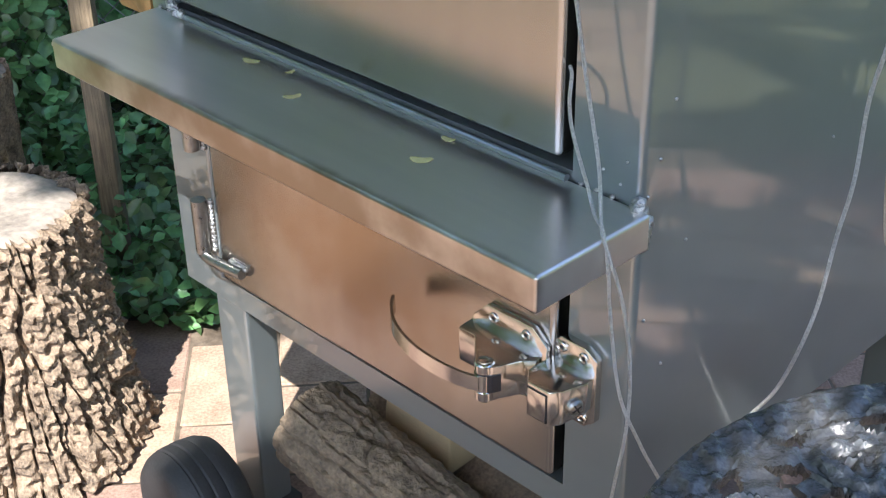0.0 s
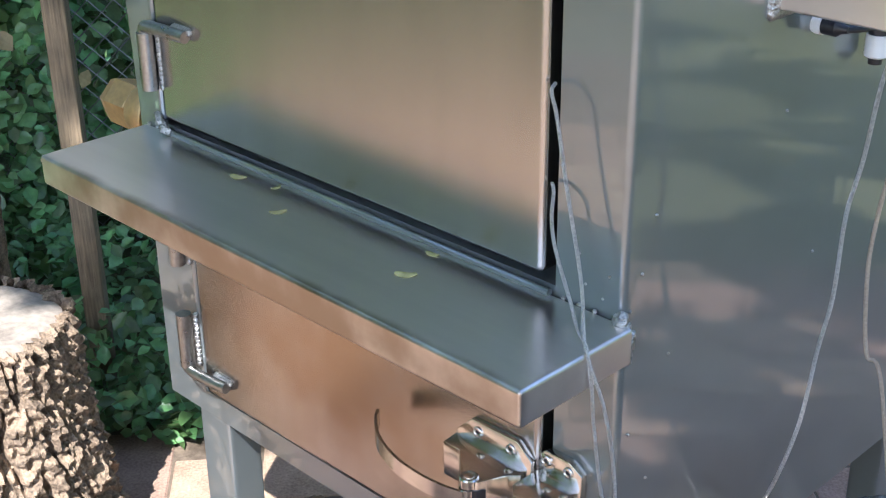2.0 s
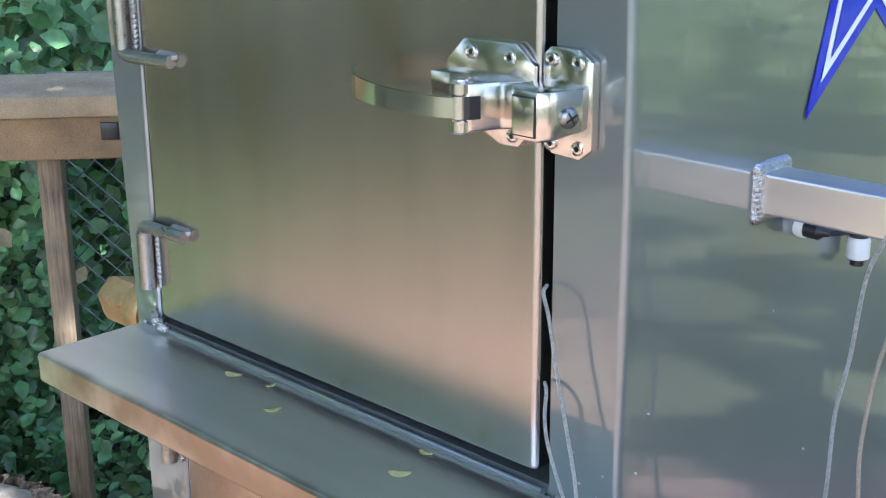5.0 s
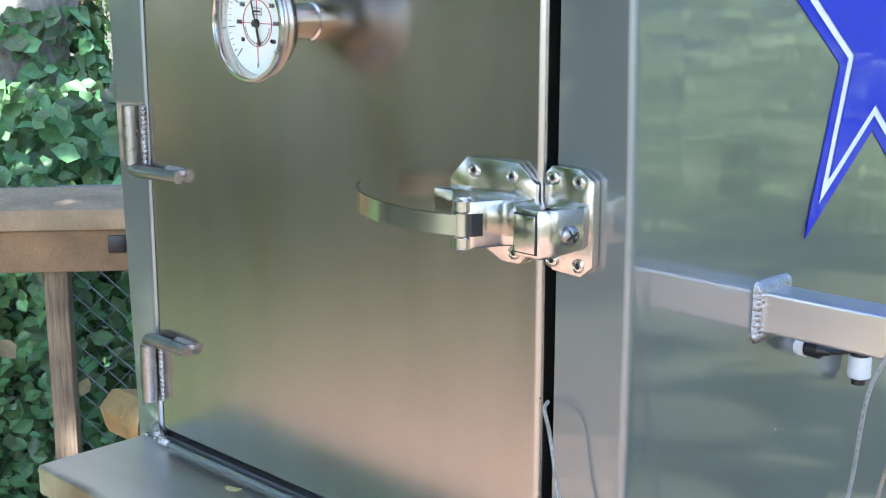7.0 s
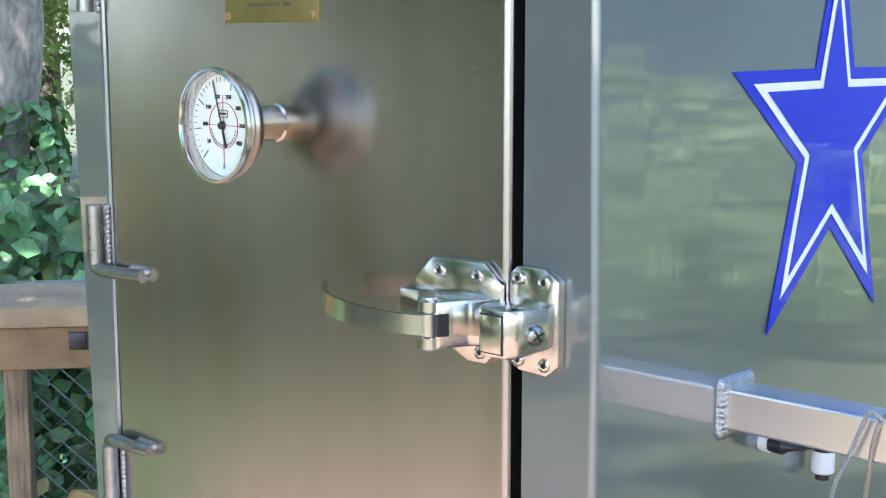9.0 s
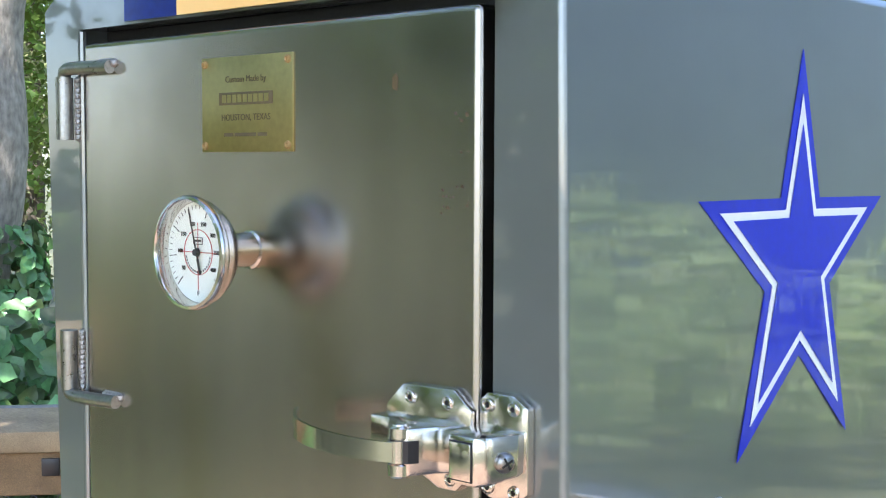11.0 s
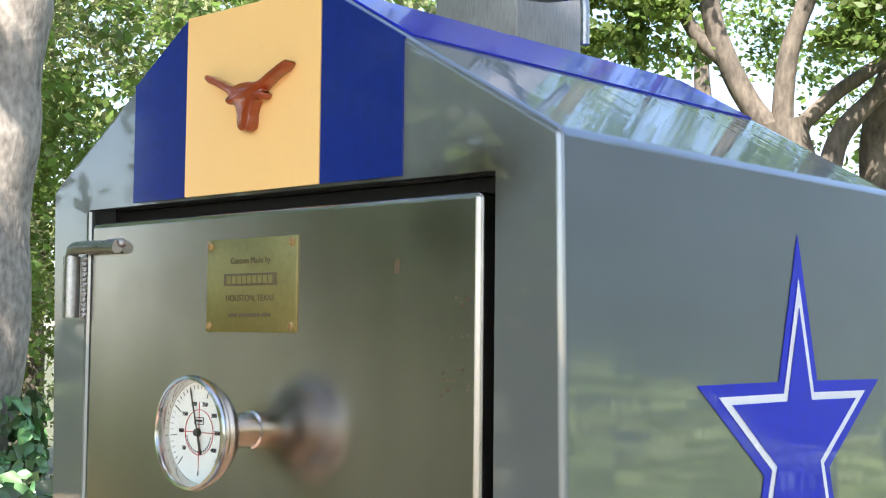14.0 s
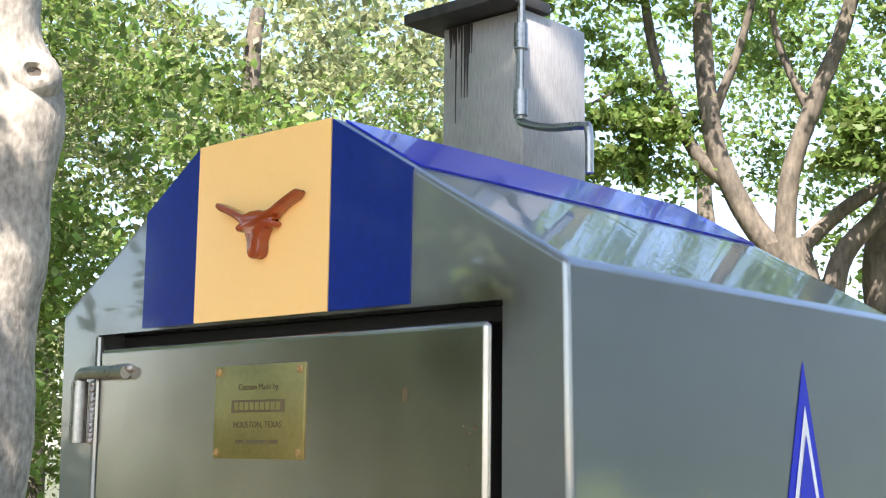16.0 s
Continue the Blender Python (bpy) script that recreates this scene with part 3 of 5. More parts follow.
def latch(dz):
    """Refrigerator-style pull latch: base plate, wedge housing, barrel, curved handle; keeper on the frame."""
    z = 1.392 + dz
    bm = bmesh.new()
    plate = [(-0.231, 0.004), (-0.229, 0.034), (-0.203, 0.060), (-0.126, 0.061), (-0.101, 0.040), (-0.104, -0.030), (-0.124, -0.050), (-0.150, -0.050), (-0.208, -0.024)]
    prism(bm, [(x, z + a) for x, a in plate], 1, -0.021, -0.012, bevel=0.0018)
    la = part("latch", bm, M_POLISH, smoker, "polished steel pull latch")
    bm = bmesh.new()
    prism(bm, [(-0.234, -0.014), (-0.110, -0.014), (-0.110, -0.030), (-0.124, -0.048), (-0.138, -0.080), (-0.152, -0.0885), (-0.163, -0.082), (-0.202, -0.044), (-0.231, -0.045)], 2, z - 0.026, z + 0.025, bevel=0.0022)
    part("housing", bm, M_POLISH, la)
    for a, b in ((-0.028, -0.0125), (0.0125, 0.027)):
        bm = bmesh.new()
        lathe(bm, [(0.0, a), (0.011, a), (0.0128, a + 0.002), (0.0128, b - 0.002), (0.011, b), (0.0, b)], (-0.152, -0.0785, z), (0, 0, 1), 22)
        part("pivot_barrel", bm, M_POLISH, la)
    bm = bmesh.new()
    lathe(bm, [(0.008, 0.0), (0.0075, 0.002), (0.004, 0.003), (0.0, 0.0033)], (-0.152, -0.0785, z + 0.0268), (0, 0, 1), 16)
    part("pivot_pin", bm, M_POLISH, la)
    # solid black block gives the slot its inner shade
    bm = bmesh.new()
    prism(bm, [(-0.156, -0.0895), (-0.150, -0.0895), (-0.1366, -0.0816), (-0.1318, -0.0700), (-0.150, -0.068)], 2, z - 0.0122, z + 0.0122)
    part("slot", bm, M_PLASTIC_HOLLOW, la, "dark block for the slot's shade", smooth=False)
    bm = bmesh.new()
    lathe(bm, [(0.0, -0.0118), (0.0118, -0.0118), (0.0118, 0.0118), (0.0, 0.0118)], (-0.1525, -0.0800, z), (0, 0, 1), 22)
    part("handle_knuckle", bm, M_POLISH, la)
    bm = bmesh.new()
    line = spline([(-0.150, -0.0905, 0.0), (-0.175, -0.098, 0.0), (-0.215, -0.102, 0.0), (-0.262, -0.099, 0.001), (-0.310, -0.083, 0.002), (-0.342, -0.060, 0.003), (-0.356, -0.043, 0.004)], 5)
    prev = None
    for i, p in enumerate(line):
        d = (line[min(i + 1, len(line) - 1)] - line[max(0, i - 1)]).normalized()
        nn = Vector((-d.y, d.x, 0)) * 0.0022
        h = 0.0105 + 0.0025 * i / len(line)
        cur = [bm.verts.new(p + nn + Vector((0, 0, z + h))), bm.verts.new(p - nn + Vector((0, 0, z + h))), bm.verts.new(p - nn + Vector((0, 0, z - h))), bm.verts.new(p + nn + Vector((0, 0, z - h)))]
        if prev:
            for k in range(4):
                bm.faces.new((prev[k], prev[(k + 1) % 4], cur[(k + 1) % 4], cur[k]))
        else:
            bm.faces.new(cur)
        prev = cur
    bm.faces.new(prev[::-1])
    part("handle", bm, M_POLISH, la, "curved flat steel handle")

    def screws(places, y, owner):
        for x, a in places:
            bm = bmesh.new()
            screw(bm, x, y, z + a)
            part("screw", bm, M_POLISH, owner)
            # black disc in place of the shade inside the screw's socket
            bm = bmesh.new()
            lathe(bm, [(0.0, 0.0026), (0.0022, 0.0026), (0.0026, 0.0005)], (x, y, z + a), (0, -1, 0), 6)
            part("recess_shade_disc", bm, M_PLASTIC_HOLLOW, owner, smooth=False)

    screws(((-0.191, 0.046), (-0.135, 0.046), (-0.131, -0.038)), -0.021, la)
    bm = bmesh.new()
    keep = [(-0.098, -0.040), (-0.098, 0.052), (-0.087, 0.062), (-0.050, 0.062), (-0.031, 0.050), (-0.031, -0.040), (-0.047, -0.053), (-0.085, -0.051)]
    prism(bm, [(x, z + a) for x, a in keep], 1, -0.012, 0.0, bevel=0.0018)
    ke = part("keeper", bm, M_POLISH, smoker, "polished steel latch keeper")
    bm = bmesh.new()
    prism(bm, [(-0.104, -0.006), (-0.034, -0.006), (-0.033, -0.024), (-0.044, -0.058), (-0.053, -0.071), (-0.088, -0.071), (-0.104, -0.052)], 2, z - 0.026, z + 0.026, bevel=0.0035)
    for v in bm.verts:
        k = max(0.0, min(1.0, (v.co.y + 0.060) / 0.045))
        v.co.z += (0.008 if v.co.z < z else 0.0) * k
    part("keeper_block", bm, M_POLISH, ke)
    for nm, g, y, m, lab in (("roller_joint", 0.0, -0.0722, M_PLASTIC_HOLLOW, "dark joint line"), ("strike_roller", 0.0016, -0.0734, M_POLISH, "worn steel strike roller")):
        bm = bmesh.new()
        box(bm, -0.0868 + g, -0.0555 - g, y, -0.066, z - 0.0215 + g, z + 0.0205 - g, 0.0004)
        part(nm, bm, m, ke, lab)
    bm = bmesh.new()
    ax = Vector((0.93, -0.36, 0)).normalized()
    c = Vector((-0.0385, -0.041, z - 0.002))
    lathe(bm, [(0.0, 0.0075), (0.006, 0.0072), (0.0098, 0.005), (0.0112, 0.002), (0.0112, -0.006)], c, ax, 20)
    part("adjusting_screw", bm, M_ROD, ke)
    # black bars in place of the shade in the cross recess
    bm = bmesh.new()
    for turn in (30, 120):
        box(bm, -0.0006, 0.0006, -0.007, 0.007, -0.0011, 0.0011, turn=Matrix.Translation(c + ax * 0.0072) @ ax.to_track_quat("X", "Z").to_matrix().to_4x4() @ Matrix.Rotation(radians(turn), 4, "X"))
    part("cross_shade_bars", bm, M_PLASTIC_HOLLOW, ke, smooth=False)
    screws(((-0.085, 0.049), (-0.050, 0.048), (-0.085, -0.040), (-0.049, -0.041)), -0.012, ke)


latch(0.0)
latch(-0.726)

# maker's plate
bm = bmesh.new()
box(bm, -0.573, -0.396, -0.0145, -0.0115, 1.711, 1.831, 0.0008)
plate = part("name_plate", bm, M_BRASS, smoker, "engraved brass name plate")
UPRIGHT = Matrix.Rotation(radians(90), 4, "X")
words("Custom Made by", 0.0115, Matrix.Translation((-0.4845, -0.0146, 1.802)) @ UPRIGHT, M_INK, plate)
words("HOUSTON, TEXAS", 0.0115, Matrix.Translation((-0.4845, -0.0146, 1.754)) @ UPRIGHT, M_INK, plate)
bm = bmesh.new()
box(bm, -0.537, -0.432, -0.0152, -0.0142, 1.770, 1.786, 0.0004)
part("badge_bar", bm, M_INK, plate)
bm = bmesh.new()
for i in range(9):
    box(bm, -0.530 + i * 0.0103, -0.522 + i * 0.0103, -0.0157, -0.0150, 1.773, 1.783)
part("badge_pattern", bm, M_BRASS, plate, smooth=False)
bm = bmesh.new()
for i, w in enumerate((0.018, 0.042, 0.018)):
    x = (-0.527, -0.506, -0.461)[i]
    box(bm, x, x + w, -0.0150, -0.0142, 1.7305, 1.7350)
tagged(part("print_bar", bm, M_INK, plate, smooth=False), kind="stuff")
for x in (-0.566, -0.404):
    for z in (1.719, 1.823):
        bm = bmesh.new()
        lathe(bm, [(0.0, 0.0015), (0.002, 0.0015), (0.0028, 0.003), (0.005, 0.0022), (0.0055, 0)], (x, -0.0145, z), (0, -1, 0), 12)
        part("rivet", bm, M_BRASSPIPE, plate)

# thermometer
GC = Vector((-0.4775, -0.012, 1.589))
bm = bmesh.new()
lathe(bm, [(0.0245, 0.0), (0.0245, 0.003), (0.0215, 0.005), (0.0215, 0.034), (0.0225, 0.036), (0.0225, 0.050), (0.018, 0.054)], GC, (0, -1, 0), 28)
gauge = part("thermometer", bm, M_POLISH, smoker, "round steel dial thermometer on a short stem")
bm = bmesh.new()
lathe(bm, [(0.0, 0.048), (0.024, 0.049), (0.036, 0.052), (0.049, 0.059), (0.0565, 0.067), (0.061, 0.075), (0.0625, 0.078), (0.0645, 0.079), (0.0655, 0.086), (0.0675, 0.088), (0.0695, 0.092),
           (0.0698, 0.096), (0.068, 0.100), (0.0645, 0.101), (0.0625, 0.098), (0.0615, 0.080), (0.0, 0.080)], GC, (0, -1, 0), 64)
part("case", bm, M_POLISH, gauge, "cup-shaped polished steel case with a rolled bezel")
bm = bmesh.new()
lathe(bm, [(0.0, 0.082), (0.0612, 0.082), (0.0612, 0.0805)], GC, (0, -1, 0), 48)
part("dial", bm, M_DIAL, gauge, "greenish white thermometer dial", smooth=False)
fy = GC.y - 0.0826
bm = bmesh.new()
for i in range(36):
    a = radians(-135 + 270 * i / 35)
    r0 = 0.044 if i % 5 == 0 else 0.0525
    w = 0.0005 if i % 5 == 0 else 0.0003
    tick = box(bm, -w, w, -0.0003, 0.0003, r0, 0.0575)
    bmesh.ops.transform(bm, matrix=Matrix.Translation((GC.x, fy, GC.z)) @ Matrix.Rotation(a, 4, "Y"), verts=tick)
tagged(part("tick_marks", bm, M_TICK, gauge, smooth=False), kind="stuff")
bm = bmesh.new()
lathe(bm, [(0.027, 0.0822), (0.027, 0.0829), (0.0277, 0.0829), (0.0277, 0.0822)], GC, (0, -1, 0), 40)
box(bm, GC.x - 0.0004, GC.x + 0.0004, fy - 0.0005, fy, GC.z - 0.046, GC.z + 0.036)
box(bm, GC.x - 0.036, GC.x + 0.036, fy - 0.0005, fy, GC.z - 0.0004, GC.z + 0.0004)
part("scale_rings", bm, M_RED, gauge, smooth=False)
bm = bmesh.new()
for k in range(16):
    a = radians(105 + 150 * k / 15)
    x, z = GC.x + 0.0240 * math.sin(a), GC.z + 0.0240 * math.cos(a)
    box(bm, x - 0.0008, x + 0.0008, fy - 0.0005, fy, z - 0.0012, z + 0.0012)
for x0, x1, z0, z1 in ((-0.009, 0.009, 0.0175, 0.0183), (-0.009, 0.009, 0.0095, 0.0103), (-0.009, -0.0082, 0.0103, 0.0175), (0.0082, 0.009, 0.0103, 0.0175), (-0.006, 0.006, 0.0128, 0.0152)):
    box(bm, GC.x + x0, GC.x + x1, fy - 0.0006, fy, GC.z + z0, GC.z + z1)
tagged(part("print_bar", bm, M_TICK, gauge, smooth=False), kind="stuff")
for k, tx in enumerate(("50", "100", "150", "200", "250", "300", "350", "400")):
    a = radians(-125 + 250 * k / 7)
    words(tx, 0.0072, Matrix.Translation((GC.x + 0.0355 * math.sin(a), fy - 0.0002, GC.z + 0.0355 * math.cos(a))) @ UPRIGHT, M_TICK, gauge, "numeral")
words("F", 0.008, Matrix.Translation((GC.x, fy - 0.0002, GC.z - 0.050)) @ UPRIGHT, M_TICK, gauge, "numeral")
bm = bmesh.new()
box(bm, -0.0007, 0.0007, -0.0006, 0.0006, -0.028, 0.054)
box(bm, -0.0016, 0.0016, -0.0006, 0.0006, -0.027, -0.008)
bmesh.ops.transform(bm, matrix=Matrix.Translation((GC.x, fy - 0.003, GC.z)) @ Matrix.Rotation(radians(-16), 4, "Y"), verts=bm.verts)
lathe(bm, [(0.0, 0.006), (0.004, 0.006), (0.0055, 0.001)], (GC.x, fy, GC.z), (0, -1, 0), 16)
part("pointer", bm, M_TICK, gauge, smooth=False)
bm = bmesh.new()
lathe(bm, [(0.0, 0.0965), (0.03, 0.0960), (0.0622, 0.0945)], GC, (0, -1, 0), 40)
gl = part("glass", bm, M_GLASS, gauge, "clear gauge glass")
gl.visible_shadow = False

# shelf
shelf_me = bmesh.new()
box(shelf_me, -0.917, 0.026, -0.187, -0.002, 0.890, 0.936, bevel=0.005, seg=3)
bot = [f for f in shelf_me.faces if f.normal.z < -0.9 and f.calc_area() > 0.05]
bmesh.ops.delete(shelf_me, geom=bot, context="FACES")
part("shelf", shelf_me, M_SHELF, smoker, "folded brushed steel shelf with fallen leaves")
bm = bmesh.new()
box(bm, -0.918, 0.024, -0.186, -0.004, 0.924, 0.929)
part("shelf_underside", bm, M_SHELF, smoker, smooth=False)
bm = bmesh.new()
for i in range(16):
    bmesh.ops.create_icosphere(bm, subdivisions=1, radius=0.007 + 0.004 * random.random(),
                               matrix=Matrix.Translation((0.006 + 0.012 * random.random(), -0.008 + 0.010 * random.random(), 0.893 + 0.0032 * i)))
for i in range(40):
    bmesh.ops.create_icosphere(bm, subdivisions=1, radius=0.0035, matrix=Matrix.Translation((-0.91 + 0.0226 * i, -0.003, 0.937)))
tagged(part("weld", bm, M_WELD, smoker, "bright rough weld bead"), kind="stuff")


# side bar with collar, probe ports
bm = bmesh.new()
box(bm, 0.004, 0.42, 0.248, 0.300, 1.238, 1.288, 0.005)
bar = part("side_bar", bm, M_SHELF, smoker, "square steel tube arm welded to the side")
bm = bmesh.new()
for i in range(32):
    t = i / 32 * 4
    k, fr = int(t), t - int(t)
    c = [(0.246, 1.236), (0.302, 1.236), (0.302, 1.290), (0.246, 1.290)]
    p, q = c[k], c[(k + 1) % 4]
    bmesh.ops.create_icosphere(bm, subdivisions=2, radius=0.0115, matrix=Matrix.Translation((0.007, p[0] + (q[0] - p[0]) * fr, p[1] + (q[1] - p[1]) * fr)))
tagged(part("weld", bm, M_WELD, bar, "scalloped weld bead"), kind="stuff")
bm = bmesh.new()
lathe(bm, [(0.0, 0.0), (0.0115, 0.0), (0.0115, 0.004), (0.0105, 0.005), (0.0105, 0.008), (0.012, 0.009), (0.012, 0.018), (0.0, 0.018)], (0.004, 0.342, 1.203), (1, 0, 0), 20)
pf = part("probe_port", bm, M_NUT, smoker, "pale ringed probe port with black cap")
bm = bmesh.new()
lathe(bm, [(0.0, 0.018), (0.0105, 0.018), (0.0110, 0.036), (0.006, 0.042), (0.004, 0.050), (0.0, 0.050)], (0.004, 0.342, 1.203), (1, 0, 0), 16)
part("cap", bm, M_PLASTIC_HOLLOW, pf)
bm = bmesh.new()
lathe(bm, [(0.0, 0.0), (0.0145, 0.0)] + [(0.0145 + 0.0008 * (k % 2), 0.003 + 0.003 * k) for k in range(8)] + [(0.0145, 0.028), (0.011, 0.030), (0.0, 0.030)], (0.030, 0.463, 1.168), (0, 0, -1), 20)
nut = part("probe_port", bm, M_NUT, smoker, "white knurled nut hanging from a black elbow")
bm = bmesh.new()
lathe(bm, [(0.0, -0.016), (0.009, -0.016), (0.0125, -0.012), (0.0125, 0.001), (0.0, 0.001)], (0.030, 0.463, 1.168), (0, 0, -1), 16)
tube(bm, [(0.030, 0.463, 1.178), (0.002, 0.463, 1.184)], 0.010, 14)
part("elbow", bm, M_PLASTIC_HOLLOW, nut)
bm = bmesh.new()
lathe(bm, [(0.0, 0.029), (0.009, 0.029), (0.009, 0.038), (0.0, 0.038)], (0.030, 0.463, 1.168), (0, 0, -1), 16)
part("cap", bm, M_PLASTIC_HOLLOW, nut)
bm = bmesh.new()
tube(bm, spline([(0.050, 0.342, 1.203), (0.058, 0.370, 1.200), (0.052, 0.42, 1.192), (0.034, 0.455, 1.182)], 5), 0.0045, 8)
part("probe_lead", bm, M_PLASTIC_HOLLOW, smoker)
bm = bmesh.new()
lathe(bm, [(0.012, 0.0), (0.018, 0.003), (0.018, 0.006), (0.0, 0.006)], (0, 0.543, 1.262), (1, 0, 0), 20)
part("boss", bm, M_BODY, smoker)

for y, z in ((0.03, 0.985), (0.012, 0.945), (0.30, 1.105), (0.40, 0.885), (0.05, 1.05), (0.09, 0.86), (0.02, 0.78), (0.06, 0.70)):
    bm = bmesh.new()
    bmesh.ops.create_icosphere(bm, subdivisions=2, radius=0.0022, matrix=Matrix.Translation((right_at(z) + 0.0005, y, z)))
    part("weld_spatter", bm, M_WELD, smoker)
for x, z in ((-0.045, 0.965), (-0.012, 0.985), (-0.02, 0.955), (-0.055, 1.00)):
    bm = bmesh.new()
    bmesh.ops.create_icosphere(bm, subdivisions=2, radius=0.0018, matrix=Matrix.Translation((x, -0.0005, z)))
    part("weld_spatter", bm, M_WELD, smoker)

# brass plug on the far side
bm = bmesh.new()
lathe(bm, [(0.022, 0.0), (0.022, 0.12)], (-0.93, 0.06, 0.918), (-1, 0, 0), 20)
pv = part("drain_pipe", bm, M_BRASSPIPE, smoker, "brass drain fitting")
bm = bmesh.new()
lathe(bm, [(0.0, 0.085), (0.037, 0.087), (0.042, 0.095), (0.042, 0.150), (0.035, 0.170), (0.022, 0.184), (0.0, 0.190)], (-0.93, 0.06, 0.918), (-1, 0, 0), 6)
part("plug", bm, M_BRASSPIPE, pv, "hexagonal brass plug", smooth=False)

bm = bmesh.new()
lathe(bm, [(0.0, 0.040), (0.043, 0.041), (0.046, 0.046), (0.046, 0.080), (0.043, 0.086), (0.0, 0.087)], (-0.93, 0.06, 0.918), (-1, 0, 0), 32)
part("collar", bm, M_BRASSPIPE, pv, "round brass collar")

# chimney
CX0, CX1, CY0, CY1 = -0.582, -0.415, 0.43, 0.59
bm = bmesh.new()
box(bm, CX0, CX1, CY0, CY1, 2.12, 2.405, 0.003)
ch = part("chimney", bm, M_FLUE, smoker, "square steel chimney streaked with creosote")
bm = bmesh.new()
box(bm, CX0 - 0.038, CX1 + 0.008, CY0 - 0.055, CY0 + 0.06, 2.407, 2.425, 0.002)
part("damper_lid", bm, M_SOOT, ch, "sooty steel damper lid")
for z0, z1 in ((2.230, 2.270), (2.335, 2.375)):
    bm = bmesh.new()
    tube(bm, [(CX1 + 0.006, CY0 - 0.012, z0), (CX1 + 0.006, CY0 - 0.012, z1)], 0.011, 14)
    box(bm, CX1 - 0.012, CX1 + 0.002, CY0 - 0.006, CY0 + 0.001, z0, z1)
    part("lid_hinge", bm, M_ROD, ch)
bm = bmesh.new()
tube(bm, spline([(CX1 + 0.006, CY0 - 0.012, 2.42), (CX1 + 0.006, CY0 - 0.012, 2.33), (CX1 + 0.006, CY0 - 0.012, 2.235), (CX1 + 0.012, CY0 - 0.014, 2.218), (CX1 + 0.07, CY0 - 0.02, 2.20),
                 (CX1 + 0.132, CY0 - 0.025, 2.192), (CX1 + 0.145, CY0 - 0.027, 2.182), (CX1 + 0.146, CY0 - 0.027, 2.12)], 6), 0.0065, 10)
part("damper_handle", bm, M_ROD, ch, "bent steel damper rod")
for i in range(9):
    x = CX0 + 0.012 + 0.006 * i + 0.003 * random.random()
    h = random.choice((0.03, 0.05, 0.09, 0.16, 0.12))
    w = 0.0012 + 0.003 * random.random()
    bm = bmesh.new()
    prism(bm, [(x, 2.403), (x + w * 2, 2.403), (x + w * 1.6, 2.403 - h * 0.5), (x + w, 2.403 - h)], 1, CY0 - 0.0012, CY0 + 0.0005)
    part("creosote_run", bm, M_STREAK, ch, "black creosote run", smooth=False)

# legs
for x, y, w in ((-0.862, 0.0, 0.085), (-0.092, 0.02, 0.085), (-0.862, 0.73, 0.085), (-0.058, 0.73, 0.055)):
    bm = bmesh.new()
    box(bm, x, x + w, y + 0.002, y + 0.064, 0.02, BOT + 0.002, 0.008)
    part("leg", bm, M_BODY, smoker, "square steel tube leg")
    bm = bmesh.new()
    box(bm, x - 0.012, x + w + 0.012, y - 0.012, y + 0.076, 0.0, 0.02, 0.003)
    part("foot_plate", bm, M_SOOT, smoker)

# marks on the doors: scratches and chips
bm = bmesh.new()
for i in range(22):
    x, z = -0.16 + 0.045 * random.random(), random.choice((1.70, 1.66, 1.65, 1.64, 1.74)) + 0.012 * random.random()
    w = 0.002 + 0.004 * random.random()
    prism(bm, [(x, z), (x + w, z - 0.001), (x + w * 0.7, z + w * 0.6), (x + w * 0.2, z + w * 0.4)], 1, -0.0124, -0.0118)
prism(bm, [(-0.229, 1.781), (-0.222, 1.778), (-0.220, 1.791), (-0.223, 1.798), (-0.229, 1.793)], 1, -0.0124, -0.0118)
tagged(part("door_chips", bm, M_INK, up_door, "dark chips and scuffs", smooth=False), kind="stuff")

# ---------------- probe wires ----------------
M_TANWIRE = mat("tan_wire", (0.40, 0.33, 0.26), 0.45, 0.4, 300, 0.3, 900, 0.5)


def wire(pts, label, r=0.0022, material=None):
    bm = bmesh.new()
    tube(bm, spline(pts, 8), r, 8)
    tagged(part("probe_wire", bm, material or M_WIRE), label, "wire", "probe wires")


wire([(-0.093, -0.005, 1.19), (-0.085, -0.02, 1.186), (-0.068, -0.03, 1.163), (-0.053, -0.03, 1.092), (-0.024, -0.035, 0.99), (0.010, -0.068, 0.942), (0.031, -0.084, 0.929), (0.034, -0.056, 0.853), (0.034, -0.033, 0.75),
      (0.034, -0.033, 0.661), (0.032, -0.05, 0.57), (0.03, -0.06, 0.45), (0.05, -0.08, 0.2), (0.06, -0.1, 0.01)], "braided steel probe wire hanging out of the door gap")
wire([(-0.093, -0.006, 1.075), (-0.082, -0.016, 1.07), (-0.072, -0.03, 1.045), (-0.065, -0.03, 1.010), (-0.042, -0.03, 0.955), (-0.012, -0.052, 0.9395), (0.018, -0.074, 0.9395), (0.031, -0.079, 0.899), (0.032, -0.072, 0.838),
      (0.032, -0.046, 0.718), (0.034, -0.0, 0.619), (0.05, 0.05, 0.50), (0.07, 0.08, 0.3), (0.08, 0.1, 0.01)], "braided steel probe wire draped over the shelf's end")
